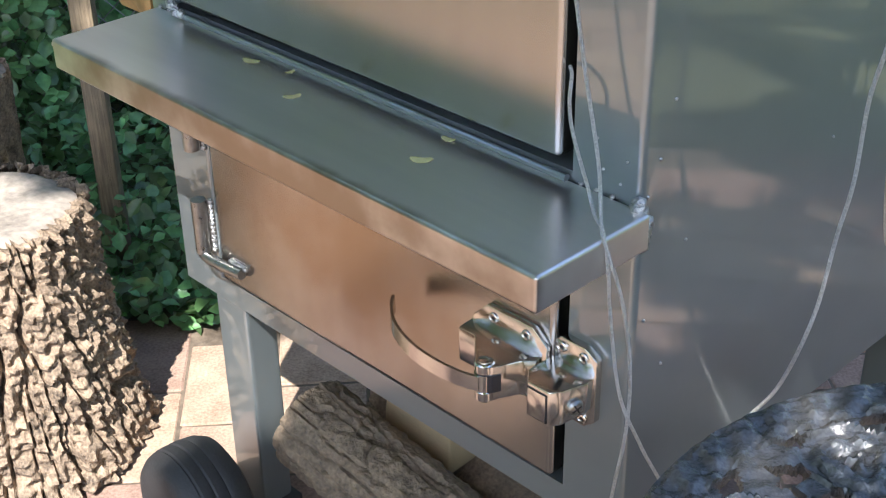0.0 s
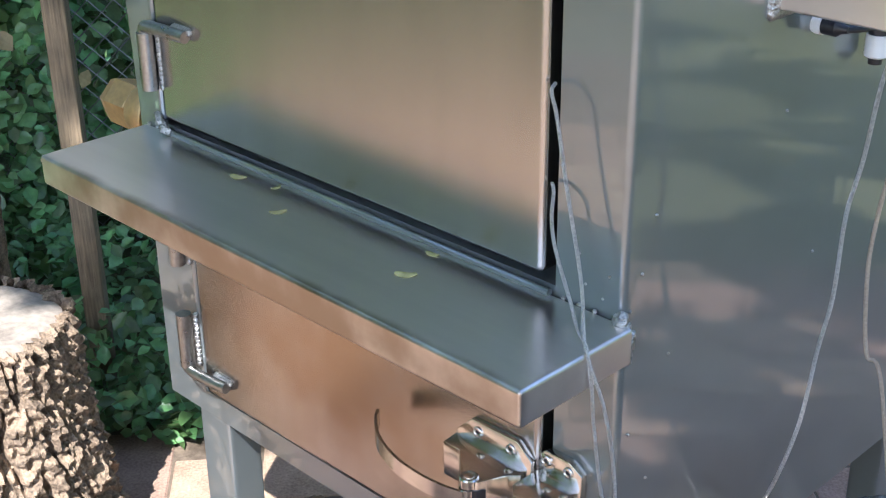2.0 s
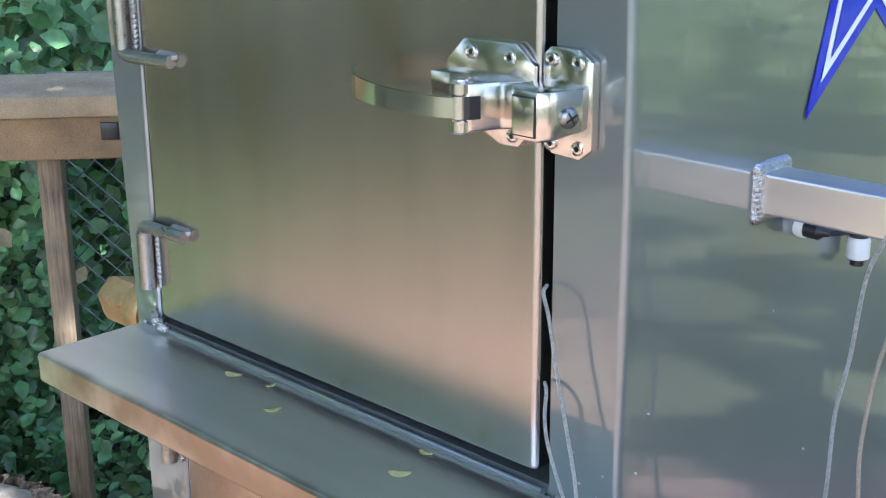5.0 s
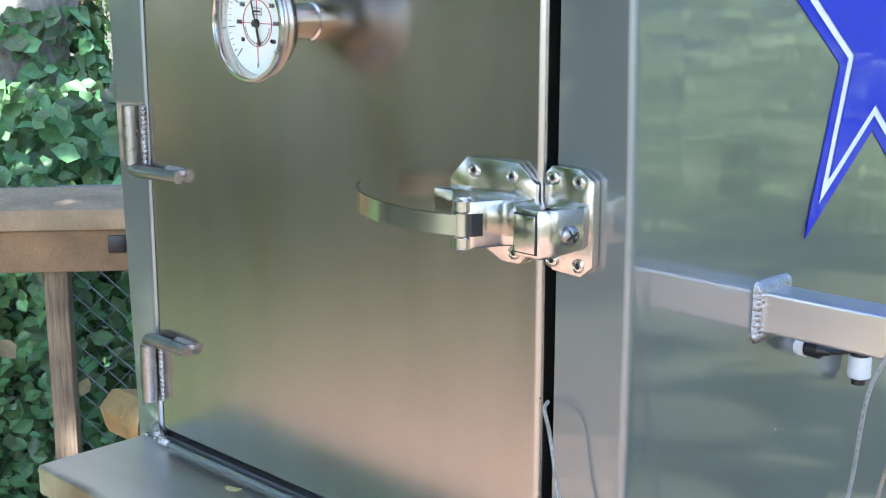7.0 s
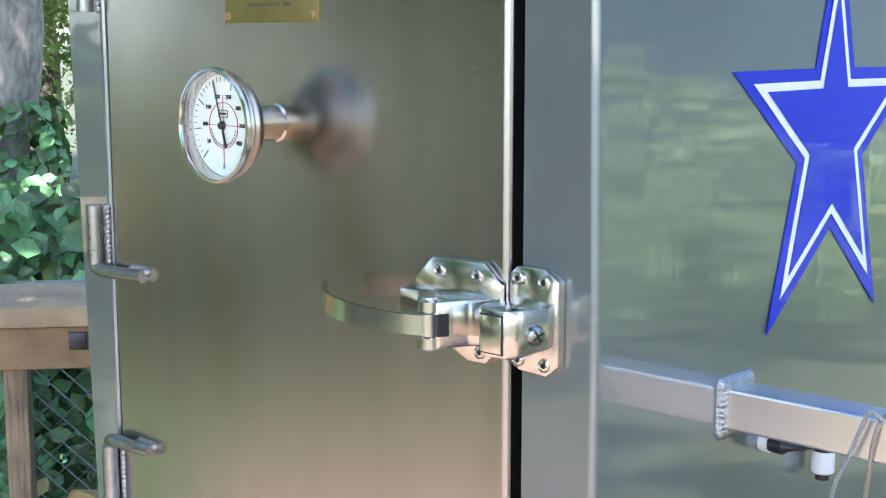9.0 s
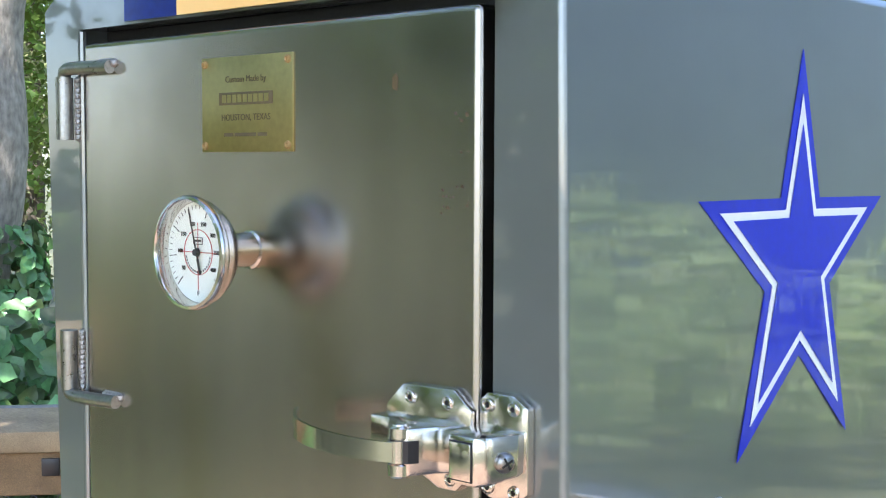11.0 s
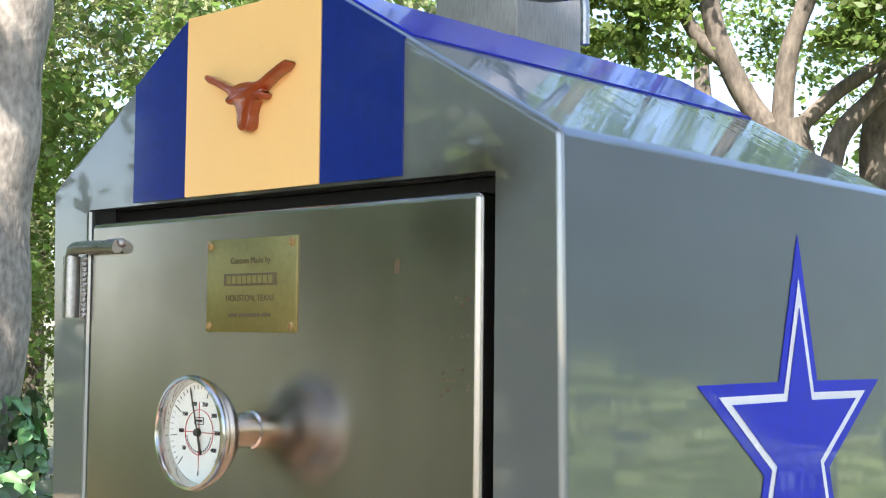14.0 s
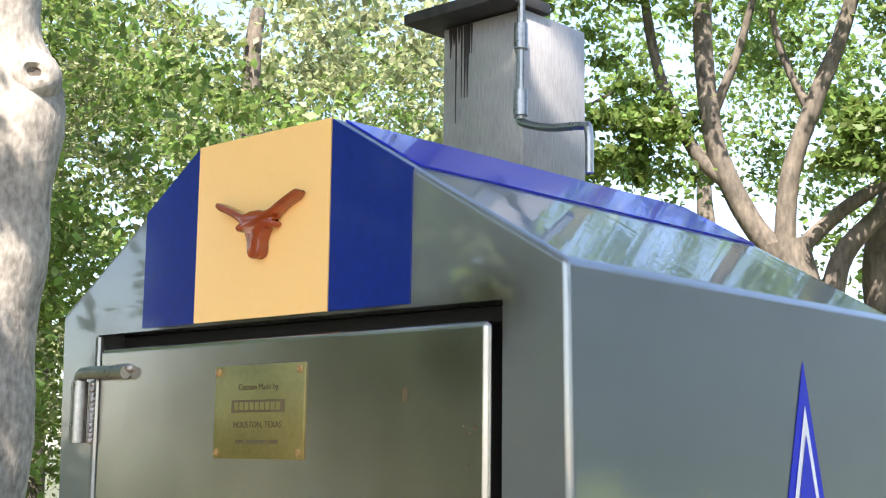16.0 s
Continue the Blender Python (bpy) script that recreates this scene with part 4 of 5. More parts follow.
wire([(0.228, 0.31, 1.292), (0.223, 0.27, 1.296), (0.213, 0.243, 1.288), (0.198, 0.235, 1.298), (0.19, 0.235, 1.282), (0.176, 0.235, 1.246), (0.158, 0.235, 1.197), (0.147, 0.235, 1.099), (0.135, 0.235, 1.027), (0.132, 0.235, 0.925), (0.121, 0.235, 0.848), (0.107, 0.235, 0.73), (0.074, 0.235, 0.611), (0.030, 0.24, 0.53), (-0.04, 0.25, 0.40), (-0.09, 0.26, 0.2), (-0.10, 0.26, 0.01)],
     "grey probe wire looped over the side bar", 0.0026)
wire([(0.21, 0.31, 1.292), (0.21, 0.27, 1.296), (0.2, 0.244, 1.27), (0.18, 0.262, 1.147), (0.167, 0.262, 1.083), (0.159, 0.262, 1.019), (0.157, 0.262, 0.953), (0.169, 0.262, 0.854), (0.197, 0.262, 0.804), (0.257, 0.28, 0.4), (0.257, 0.3, 0.01)],
     "tan probe wire looped over the side bar", 0.0026, M_TANWIRE)

# ---------------- fallen leaves on the shelf ----------------
for x, y, r, turn in ((-0.638, -0.038, 0.0125, 20), (-0.503, -0.075, 0.011, 60), (-0.266, -0.024, 0.009, 10), (-0.249, -0.085, 0.013, 35), (-0.569, -0.026, 0.007, 80)):
    bm = bmesh.new()
    pts = [(math.cos(a) * r * 1.1, math.sin(a) * r * (0.62 + 0.12 * math.sin(3 * a)), 0.0008 + 0.0012 * math.cos(2 * a)) for a in [2 * math.pi * k / 14 for k in range(14)]]
    c0, c1 = bm.verts.new((0, 0, 0.0012)), bm.verts.new((0, 0, 0.0))
    top = [bm.verts.new(p) for p in pts]
    low = [bm.verts.new((p[0], p[1], max(0, p[2] - 0.0009))) for p in pts]
    for k in range(14):
        k2 = (k + 1) % 14
        bm.faces.new((c0, top[k], top[k2]))
        bm.faces.new((c1, low[k2], low[k]))
        bm.faces.new((top[k], low[k], low[k2], top[k2]))
    bmesh.ops.transform(bm, matrix=Matrix.Translation((x, y, 0.9362)) @ Matrix.Rotation(radians(turn), 4, "Z"), verts=bm.verts)
    tagged(part("fallen_leaf", bm, M_DRYLEAF), "small yellow fallen leaf lying on the shelf", "leaf", "fallen leaves on the shelf")


# ---------------- wood ----------------
def bark_log(name, a, b, r, label, cut=True, flare=0.0, seg=90, rows=60, rough=0.09, furrow=1.0, mat_bark=None, group=""):
    """A log or stump with furrowed bark and a paler cut at each end."""
    a, b = Vector(a), Vector(b)
    ax = (b - a).normalized()
    L = (b - a).length
    u = ax.orthogonal().normalized()
    v = ax.cross(u)
    lo = thing(name, a, label, "stump" if name == "stump" else "log", group)
    bm = bmesh.new()
    rings = []
    off = Vector(a) * 7
    for i in range(rows + 1):
        t = i / rows
        rr = r * (1 + flare * (1 - t) ** 2)
        ring = []
        for k in range(seg):
            an = 2 * math.pi * k / seg
            d = u * math.cos(an) + v * math.sin(an)
            q = Vector((an * r * 38 + 1.5 * noise.noise((t * 6, an * 2, 1)), t * L * 11 * furrow, 0)) + off
            lump = noise.noise(d * 1.6 + off)
            warp = 0.35 * noise.noise((math.cos(an) * r * 9, math.sin(an) * r * 9, t * L * 14))
            n1 = noise.noise((math.cos(an) * r * 40 + off.x + warp, math.sin(an) * r * 40 + warp, t * L * 3.0 * furrow + off.y))
            n2 = noise.noise((math.cos(an) * r * 55 + off.y, math.sin(an) * r * 55, t * L * 24 + off.x))
            ridge = min(1.0, abs(n1) * 8.5) ** 0.8 * 1.2 - 0.6 + 0.22 * max(-0.6, min(0.6, n2 * 2.5))
            fine = noise.noise((math.cos(an) * r * 90, math.sin(an) * r * 90, t * L * 70 + off.z))
            ring.append(bm.verts.new(a + ax * (L * t) + d * (rr * (1 + 0.07 * lump) + r * rough * (ridge * 0.6 + fine * 0.35))))
        rings.append(ring)
    for p, q in zip(rings, rings[1:]):
        for k in range(seg):
            bm.faces.new((p[k], p[(k + 1) % seg], q[(k + 1) % seg], q[k]))
    part("bark", bm, mat_bark or M_BARK, lo, "deeply furrowed bark")
    for t, sgn in ((0.004, -1), (0.996, 1)):
        bm = bmesh.new()
        c = a + ax * (L * t)
        prev = None
        for j in range(0, 9):
            f = j / 8 * 0.99
            ring = []
            for k in range(48):
                an = 2 * math.pi * k / 48
                d = u * math.cos(an) + v * math.sin(an)
                rr = r * (1 + flare * (1 - t) ** 2) * (1 + 0.07 * noise.noise(d * 1.6 + off))
                ring.append(bm.verts.new(c + d * rr * f + ax * sgn * (0.004 * noise.noise(d * f * 4 + off) - (0.01 * (f > 0.9)))) if f else None)
            if j == 0:
                ctr = bm.verts.new(c)
            elif prev is None:
                for k in range(48):
                    bm.faces.new((ctr, ring[k], ring[(k + 1) % 48]))
            else:
                for k in range(48):
                    bm.faces.new((prev[k], ring[k], ring[(k + 1) % 48], prev[(k + 1) % 48]))
            prev = ring if f else None
        part("cut_face", bm, M_CUT, lo, "weathered sawn end grain")
    return lo


bark_log("stump", (-1.315, -0.195, 0.0), (-1.335, -0.185, 0.50), 0.182, "thick upright log section with rough furrowed bark", flare=0.34, seg=340, rows=150, rough=0.27, group="upright log sections")
bark_log("stump", (-1.93, 0.02, 0.0), (-1.93, 0.03, 0.52), 0.16, "upright log section with rough bark beside the ivy", seg=120, rows=50, rough=0.10, group="upright log sections")
bark_log("firewood_log", (-0.755, 0.095, 0.180), (-0.29, 0.120, 0.082), 0.080, "grey-barked firewood log stacked under the smoker", mat_bark=M_LOGBARK, seg=150, rows=130, rough=0.16, group="firewood under the smoker")
bark_log("firewood_log", (-0.80, 0.330, 0.066), (-0.30, 0.270, 0.066), 0.062, "thin grey-barked firewood log under the smoker", mat_bark=M_LOGBARK, seg=70, rows=40, rough=0.11, group="firewood under the smoker")
bark_log("firewood_log", (-0.42, 0.42, 0.09), (0.05, 0.32, 0.09), 0.085, "dark-barked firewood log under the smoker", mat_bark=M_LOGBARK, seg=70, rows=40, rough=0.11, group="firewood under the smoker")
bm = bmesh.new()
prism(bm, [(-0.06, -0.083), (0.065, -0.083), (0.06, 0.125), (-0.05, 0.12)], 0, -0.078, 0.078, bevel=0.006)
bmesh.ops.subdivide_edges(bm, edges=bm.edges, cuts=3, use_grid_fill=True)
for v in bm.verts:
    v.co += Vector((0, 1, 1)) * 0.006 * noise.noise(v.co * 14)
bmesh.ops.transform(bm, matrix=Matrix.Translation((-0.598, 0.265, 0.207)) @ Matrix.Rotation(radians(3), 4, "Z"), verts=bm.verts)
tagged(part("split_log", bm, M_SPLIT), "pale split firewood block lying on a log", "log", "firewood under the smoker")

# caster wheel by the leg
wh = thing("caster_wheel", (-0.76, -0.14, 0.0), "black rubber caster wheel beside the smoker's leg", "wheel")
AXW = Vector((0.10, 1.0, 0.0)).normalized()
WC = (-0.76, -0.14, 0.122)
bm = bmesh.new()
lathe(bm, [(0.045, -0.060), (0.085, -0.064), (0.104, -0.058), (0.114, -0.046), (0.118, -0.034), (0.1165, -0.031), (0.1195, -0.028), (0.1205, -0.013), (0.1185, -0.009), (0.121, -0.006), (0.121, 0.010), (0.1185, 0.014),
           (0.120, 0.018), (0.118, 0.034), (0.110, 0.050), (0.085, 0.062), (0.045, 0.060)], WC, AXW, 64)
tyre = part("tyre", bm, M_TYRE, wh)
bm = bmesh.new()
lathe(bm, [(0.0, -0.040), (0.02, -0.046), (0.046, -0.040), (0.046, 0.040), (0.02, 0.046), (0.0, 0.040)], WC, AXW, 28)
part("rim", bm, M_SOOT, wh)

# ---------------- table ----------------
TC, TR, TZ = Vector((0.545, -0.05, 0.0)), 0.405, 0.71
tb = thing("garden_table", TC, "round dark cast metal garden table with an openwork top", "table")
ROSES = [Vector((0.285 * math.cos(a), 0.285 * math.sin(a), 0)) for a in [radians(15 + 36 * k) for k in range(10)]] + [Vector((0.14 * math.cos(a), 0.14 * math.sin(a), 0)) for a in [radians(72 * k) for k in range(5)]] + [Vector((0, 0, 0))]


def rosette(p):
    """Distance and angle from the nearest of the cast flowers, and which it is."""
    k0 = min(range(len(ROSES)), key=lambda q: (p - ROSES[q]).length_squared)
    v = p - ROSES[k0]
    return v.length, math.atan2(v.y, v.x), k0


bm = bmesh.new()
NR, NA = 130, 430
grid = {}
for i in range(NR + 1):
    r = 0.03 + (TR - 0.03) * i / NR
    for k in range(NA):
        a = 2 * math.pi * k / NA
        p = Vector((r * math.cos(a), r * math.sin(a), 0))
        d, phi, k0 = rosette(p)
        swirl = max(-0.55, min(0.55, 1.7 * math.cos(d * 190 + 1.0 * math.sin(3 * phi)) * (0.7 + 0.3 * math.cos(6 * phi))))
        h = 0.008 * swirl * (d < 0.062) + 0.006 * max(-0.3, min(0.3, 1.5 * noise.noise(p * 45))) + 0.003 * max(-0.25, min(0.25, noise.noise(p * 95))) + 0.0012 * noise.noise(p * 170)
        if i > NR - 19:
            h = 0.004 + 0.006 * max(-0.5, min(0.5, 1.6 * math.sin(a * 46 + 60 * (r - TR)) * math.sin((r - TR) * 75))) + 0.003 * noise.noise(p * 60) + 0.0025 * noise.noise(p * 130) - 0.005 * max(0, i - NR + 3) / 3
        grid[i, k] = bm.verts.new(TC + p + Vector((0, 0, TZ + h)))
for i in range(NR):
    for k in range(NA):
        r = 0.03 + (TR - 0.03) * (i + 0.5) / NR
        a = 2 * math.pi * (k + 0.5) / NA
        p = Vector((r * math.cos(a), r * math.sin(a), 0))
        d, phi, k0 = rosette(p)
        hole = i < NR - 19 and d > 0.060 and math.cos(8 * phi + k0) + 0.5 * noise.noise(p * 22) > 0.15 and noise.noise(p * 9) > -0.35
        if not hole:
            bm.faces.new((grid[i, k], grid[i + 1, k], grid[i + 1, (k + 1) % NA], grid[i, (k + 1) % NA]))
ext = bmesh.ops.extrude_face_region(bm, geom=list(bm.faces))
bmesh.ops.translate(bm, verts=[g for g in ext["geom"] if isinstance(g, bmesh.types.BMVert)], vec=(0, 0, -0.014))
bmesh.ops.delete(bm, geom=[v for v in bm.verts if not v.link_faces], context="VERTS")
part("tabletop", bm, M_CAST, tb, "hammered scrollwork tabletop")
bm = bmesh.new()
lathe(bm, [(TR - 0.012, TZ - 0.03), (TR, TZ - 0.028), (TR + 0.002, TZ - 0.004), (TR - 0.012, TZ - 0.006)], TC, (0, 0, 1), 96)
part("apron_ring", bm, M_CAST, tb)
for k in range(4):
    a = radians(45 + 90 * k)
    d = Vector((math.cos(a), math.sin(a), 0))
    bm = bmesh.new()
    tube(bm, spline([TC + d * 0.30 + Vector((0, 0, TZ - 0.02)), TC + d * 0.22 + Vector((0, 0, 0.45)), TC + d * 0.20 + Vector((0, 0, 0.2)), TC + d * 0.30 + Vector((0, 0, 0.012))], 8), 0.016, 10)
    part("leg", bm, M_CAST, tb)

# ---------------- rail, post, fence ----------------
rl = thing("deck_rail", yard(-0.95, 1.46), "weathered timber rail with a flat cap on slim posts", "railing")
TURN = Matrix.Rotation(TH, 4, "Z")


def timber(name, u0, u1, v0, v1, z0, z1, material, parent, bevel=0.006):
    bm = bmesh.new()
    c = yard((u0 + u1) / 2, (v0 + v1) / 2, (z0 + z1) / 2)
    hx, hy, hz = (u1 - u0) / 2, (v1 - v0) / 2, (z1 - z0) / 2
    box(bm, -hx, hx, -hy, hy, -hz, hz, bevel)
    me_v = bm.verts
    bmesh.ops.transform(bm, matrix=Matrix.Translation(c) @ TURN, verts=me_v)
    ob = part(name, bm, material, parent)
    return ob


timber("cap_board", -3.2, -0.2, 1.435, 1.715, 1.110, 1.155, M_CAP, rl)
timber("beam", -3.2, -0.2, 1.455, 1.50, 1.018, 1.108, M_RAIL, rl)
timber("post", -0.902, -0.852, 1.502, 1.556, 0.0, 1.108, M_POST, rl)
timber("post", -2.75, -2.69, 1.500, 1.56, 0.0, 1.108, M_POST, rl)
bm = bmesh.new()
box(bm, -0.018, 0.018, -0.004, 0.004, -0.018, 0.018, 0.001)
bmesh.ops.transform(bm, matrix=Matrix.Translation(yard(-0.737, 1.451, 1.078)) @ TURN, verts=bm.verts)
part("bracket", bm, M_PLASTIC_HOLLOW, rl, "small black bracket")

fv = 2.35
fence = thing("chain_link_fence", yard(-1.0, fv), "rusty galvanised chain-link fence overgrown with ivy", "fence")
bm = bmesh.new()
pitch, H = 0.07, 1.02
for i in range(-10, 75):
    for s in (1, -1):
        u0 = -3.2 + i * pitch
        u1 = u0 + s * H
        p, q = yard(u0, fv + 0.002 * s, 0.0), yard(u1, fv + 0.002 * s, H)
        tube(bm, [p, q], 0.0018, 4, caps=False)
part("mesh", bm, M_LINK, fence, "diamond wire mesh")
bm = bmesh.new()
tube(bm, [yard(-5, fv, H + 0.01), yard(4, fv, H + 0.01)], 0.02, 10)
part("top_rail", bm, M_LINK, fence)
for u in (-3.4, 0.3, 3.0):
    bm = bmesh.new()
    tube(bm, [yard(u, fv + 0.03, 0), yard(u, fv + 0.03, H + 0.05)], 0.024, 12)
    part("fence_post", bm, M_LINK, fence)

# ---------------- ivy ----------------
rng = np.random.default_rng(7)


def yard_np(u, v, z):
    return np.stack([RU.x * u + RV.x * v, RU.y * u + RV.y * v, z], 1)


def ivy(name, n, u, v, z, lean, size, label, seed):
    uu, vv = rng.uniform(*u, n), rng.uniform(*v, n)
    bumps = 0.5 + 0.5 * np.sin(uu * 7 + 2 * np.sin(vv * 9)) * np.cos(vv * 8 + np.sin(uu * 5))
    zz = z[0] + (z[1] - z[0]) * rng.uniform(0, 1, n) ** 0.8 * (0.35 + 0.65 * bumps) if z[1] < 0.6 else rng.uniform(*z, n)
    nrm = rng.normal(size=(n, 3)) * 0.45 + np.array(lean)
    sz = rng.uniform(*size, n)
    me = leaf_mesh(name, yard_np(uu, vv, zz), nrm, sz, M_IVY, True, seed)
    tagged(new(name, me), label, "ivy", kind="stuff")


toward = (-RV.x * 0.8, -RV.y * 0.8, 0.5)
ivy("ivy_bed", 23000, (-3.6, 2.4), (1.33, 3.0), (0.0, 0.24), (-RV.x * 0.3, -RV.y * 0.3, 0.9), (0.028, 0.058), "bed of dark green ivy leaves beyond the pavers", 3)
ivy("ivy_bed", 3200, (-2.6, 0.6), (1.22, 1.42), (0.0, 0.15), (-RV.x * 0.4, -RV.y * 0.4, 0.8), (0.028, 0.055), "ivy spilling over the patio's edge", 9)
ivy("fence_ivy", 16000, (-4.0, -1.02), (2.10, 2.45), (0.05, 1.10), toward, (0.030, 0.060), "dark green ivy climbing the fence", 4)
ivy("fence_ivy", 3600, (-1.1, 1.5), (2.40, 2.75), (0.0, 1.05), toward, (0.04, 0.08), "thin ivy behind the fence", 5)
ivy("shrub_leaves", 3200, (-3.0, -0.3), (2.6, 3.3), (0.6, 1.24), toward, (0.05, 0.11), "large-leaved green creeper above the rail", 6)

for u, v, z, k in ((-1.10, 1.62, 0.92, 0.05), (-1.02, 1.64, 0.80, 0.06), (-0.86, 1.66, 0.70, 0.045)):
    p = np.array([list(yard(u, v, z))])
    sc = new("sunlit_leaf", leaf_mesh("sunlit_leaf", p * 0, np.array([[-RV.x, -RV.y, 0.6]]), np.array([k]), M_DRYLEAF, True, 90 + int(k * 1000)))
    sc.location = yard(u, v, z)
    tagged(sc, "pale dry leaf caught on an ivy stem", "leaf", "dry leaves in the ivy")

# ---------------- trees ----------------
def limb(bm, pts, r0, r1, seg=14):
    line = spline(pts, 8)
    n = len(line)
    tube(bm, [p + Vector((noise.noise(p * 2), noise.noise(p * 2 + Vector((5, 0, 0))), 0)) * r0 * 0.25 for p in line],
         [(r0 + (r1 - r0) * i / (n - 1)) * (1 + 0.08 * noise.noise(line[i] * 5)) for i in range(n)], seg)


def crown_points(n, blobs, seed, reject=None):
    g = np.random.default_rng(seed)
    out = []
    k = max(1, n // len(blobs))
    for (cx, cy, cz, r) in blobs:
        nc = max(4, int(k / 90))
        d = g.normal(size=(nc, 3))
        d /= np.linalg.norm(d, axis=1)[:, None]
        cl = np.array((cx, cy, cz)) + d * (r * g.uniform(0.2, 1, nc) ** 0.5)[:, None] * np.array((1, 1, 0.75))
        pts = cl[g.integers(0, nc, k)] + g.normal(size=(k, 3)) * r * 0.13 * g.uniform(0.25, 1.4, (k, 1)) * np.array((1, 1, 0.55))
        out.append(pts)
    p = np.concatenate(out)
    return p if reject is None else p[~reject(p)]


def tree(at, label, limbs, blobs, leaves, size, material, seed, reject=None, name="tree", bark=None):
    t = thing(name, at, label, "tree", "trees round the yard")
    bm = bmesh.new()
    limb(bm, *limbs[0])
    tr = part("trunk", bm, bark or M_TREEDARK, t)
    for l in limbs[1:]:
        bm = bmesh.new()
        limb(bm, *l)
        part("limb", bm, bark or M_TREEDARK, t)
    p = crown_points(leaves, blobs, seed, reject)
    g = np.random.default_rng(seed + 1)
    nrm = g.normal(size=p.shape) * 0.7 + np.array((0, 0, 0.6))
    me = leaf_mesh("crown", p - np.array(at), nrm, g.uniform(size[0], size[1], len(p)), material, False, seed)
    cr = new("crown", me)
    cr.parent = t
    return t


# pale trunk behind the rail, with ivy round its foot
pale = tree((-4.1, 1.65, 0), "tall pale-barked tree with ivy round its trunk", [([(-4.14, 1.50, -0.1), (-4.11, 1.50, 1.0), (-4.09, 1.53, 2.2), (-4.065, 1.575, 3.1), (-4.10, 1.50, 3.6), (-4.13, 1.40, 5.5)], 0.27, 0.17, 28),
     ([(-4.07, 1.57, 3.1), (-4.3, 1.0, 4.2), (-4.9, 0.5, 5.6)], 0.13, 0.06), ([(-4.12, 1.45, 4.6), (-3.6, 2.2, 5.6), (-3.4, 2.8, 6.6)], 0.10, 0.04)],
     [(-4.4, 1.0, 6.4, 1.6), (-3.4, 2.8, 6.9, 1.4), (-5.2, 0.4, 6.0, 1.4), (-2.7, -0.6, 5.4, 0.45)], 7500, (0.07, 0.12), M_LEAF, 11, bark=M_TREE)
bm = bmesh.new()
KN, KA = Vector((-3.845, 1.560, 3.20)), Vector((0.93, -0.37, 0.05))
lathe(bm, [(0.125, -0.09), (0.100, -0.03), (0.070, -0.004), (0.045, 0.002), (0.030, -0.008), (0.024, -0.03)], KN, KA, 24)
for v in bm.verts:
    v.co += Vector((0, 0, 1)) * 0.022 * noise.noise(v.co * 16) + KA * 0.012 * noise.noise(v.co * 25)
part("branch_collar", bm, M_TREE, pale, "swollen collar round a lost branch")
bm = bmesh.new()
lathe(bm, [(0.032, -0.014), (0.0, -0.020)], KN, KA, 16)
part("knot_hole", bm, M_TREEDARK, pale, "dark rotted knot")
a = rng.uniform(0, 2 * np.pi, 2600)
z = rng.uniform(0, 1, 2600) ** 1.2 * 1.45
rr = 0.27 + rng.uniform(0, 0.05, 2600)
me = leaf_mesh("trunk_ivy", np.stack([-4.12 + 0.02 * z + rr * np.cos(a), 1.50 + 0.01 * z + rr * np.sin(a), z], 1), np.stack([np.cos(a), np.sin(a), 0.3 + 0 * a], 1) + rng.normal(size=(2600, 3)) * 0.3,
               rng.uniform(0.05, 0.10, 2600), M_IVY, True, 12)
tagged(new("trunk_ivy", me), "ivy clinging round the foot of the pale trunk", "ivy", kind="stuff")

# many-stemmed tree beyond the roof
tree((-2.9, 5.84, 0), "spreading many-stemmed tree with bright green leaves", [([(-2.72, 5.95, -0.1), (-2.78, 5.92, 1.5), (-2.86, 5.86, 2.6), (-2.92, 5.83, 2.95)], 0.20, 0.15, 20),
     ([(-2.92, 5.83, 2.85), (-3.06, 5.75, 3.06), (-3.17, 5.69, 3.33), (-3.25, 5.65, 3.64), (-3.286, 5.63, 4.23), (-3.26, 5.64, 4.9), (-3.1, 5.6, 5.6)], 0.074, 0.048), ([(-2.90, 5.83, 2.85), (-2.87, 5.86, 3.35), (-2.72, 5.93, 3.81), (-2.57, 6.02, 4.25), (-2.3, 6.1, 5.2)], 0.066, 0.038),
     ([(-3.145, 5.71, 3.28), (-3.33, 5.61, 3.49), (-3.456, 5.54, 3.79), (-3.556, 5.49, 4.15), (-3.6, 5.4, 4.8)], 0.05, 0.024), ([(-2.84, 5.88, 2.90), (-2.62, 5.99, 3.12), (-2.40, 6.11, 3.29), (-2.0, 6.2, 3.6)], 0.05, 0.03),
     ([(-2.72, 5.94, 2.4), (-2.63, 5.99, 2.84), (-2.43, 6.09, 3.10), (-2.18, 6.23, 3.35), (-1.8, 6.3, 3.9)], 0.07, 0.04), ([(-3.44, 5.55, 3.77), (-3.55, 5.49, 3.90), (-3.69, 5.41, 3.94), (-3.90, 5.31, 3.83)], 0.022, 0.010),
     ([(-3.26, 5.65, 3.7), (-3.1, 5.7, 4.1), (-2.95, 5.75, 4.6)], 0.035, 0.018), ([(-2.75, 5.92, 3.7), (-2.9, 5.85, 4.1), (-2.95, 5.8, 4.5)], 0.03, 0.015)],
     [(-3.3, 5.6, 5.0, 0.9), (-2.2, 5.9, 5.1, 1.0), (-3.9, 5.2, 4.5, 0.7), (-1.7, 6.1, 4.2, 0.7), (-4.0, 5.6, 3.6, 0.7), (-1.5, 6.2, 3.4, 0.6), (-2.9, 6.6, 4.3, 0.9), (-2.25, 5.75, 3.45, 0.35), (-3.6, 5.25, 3.6, 0.4)], 20000, (0.04, 0.075), M_LEAF, 21)
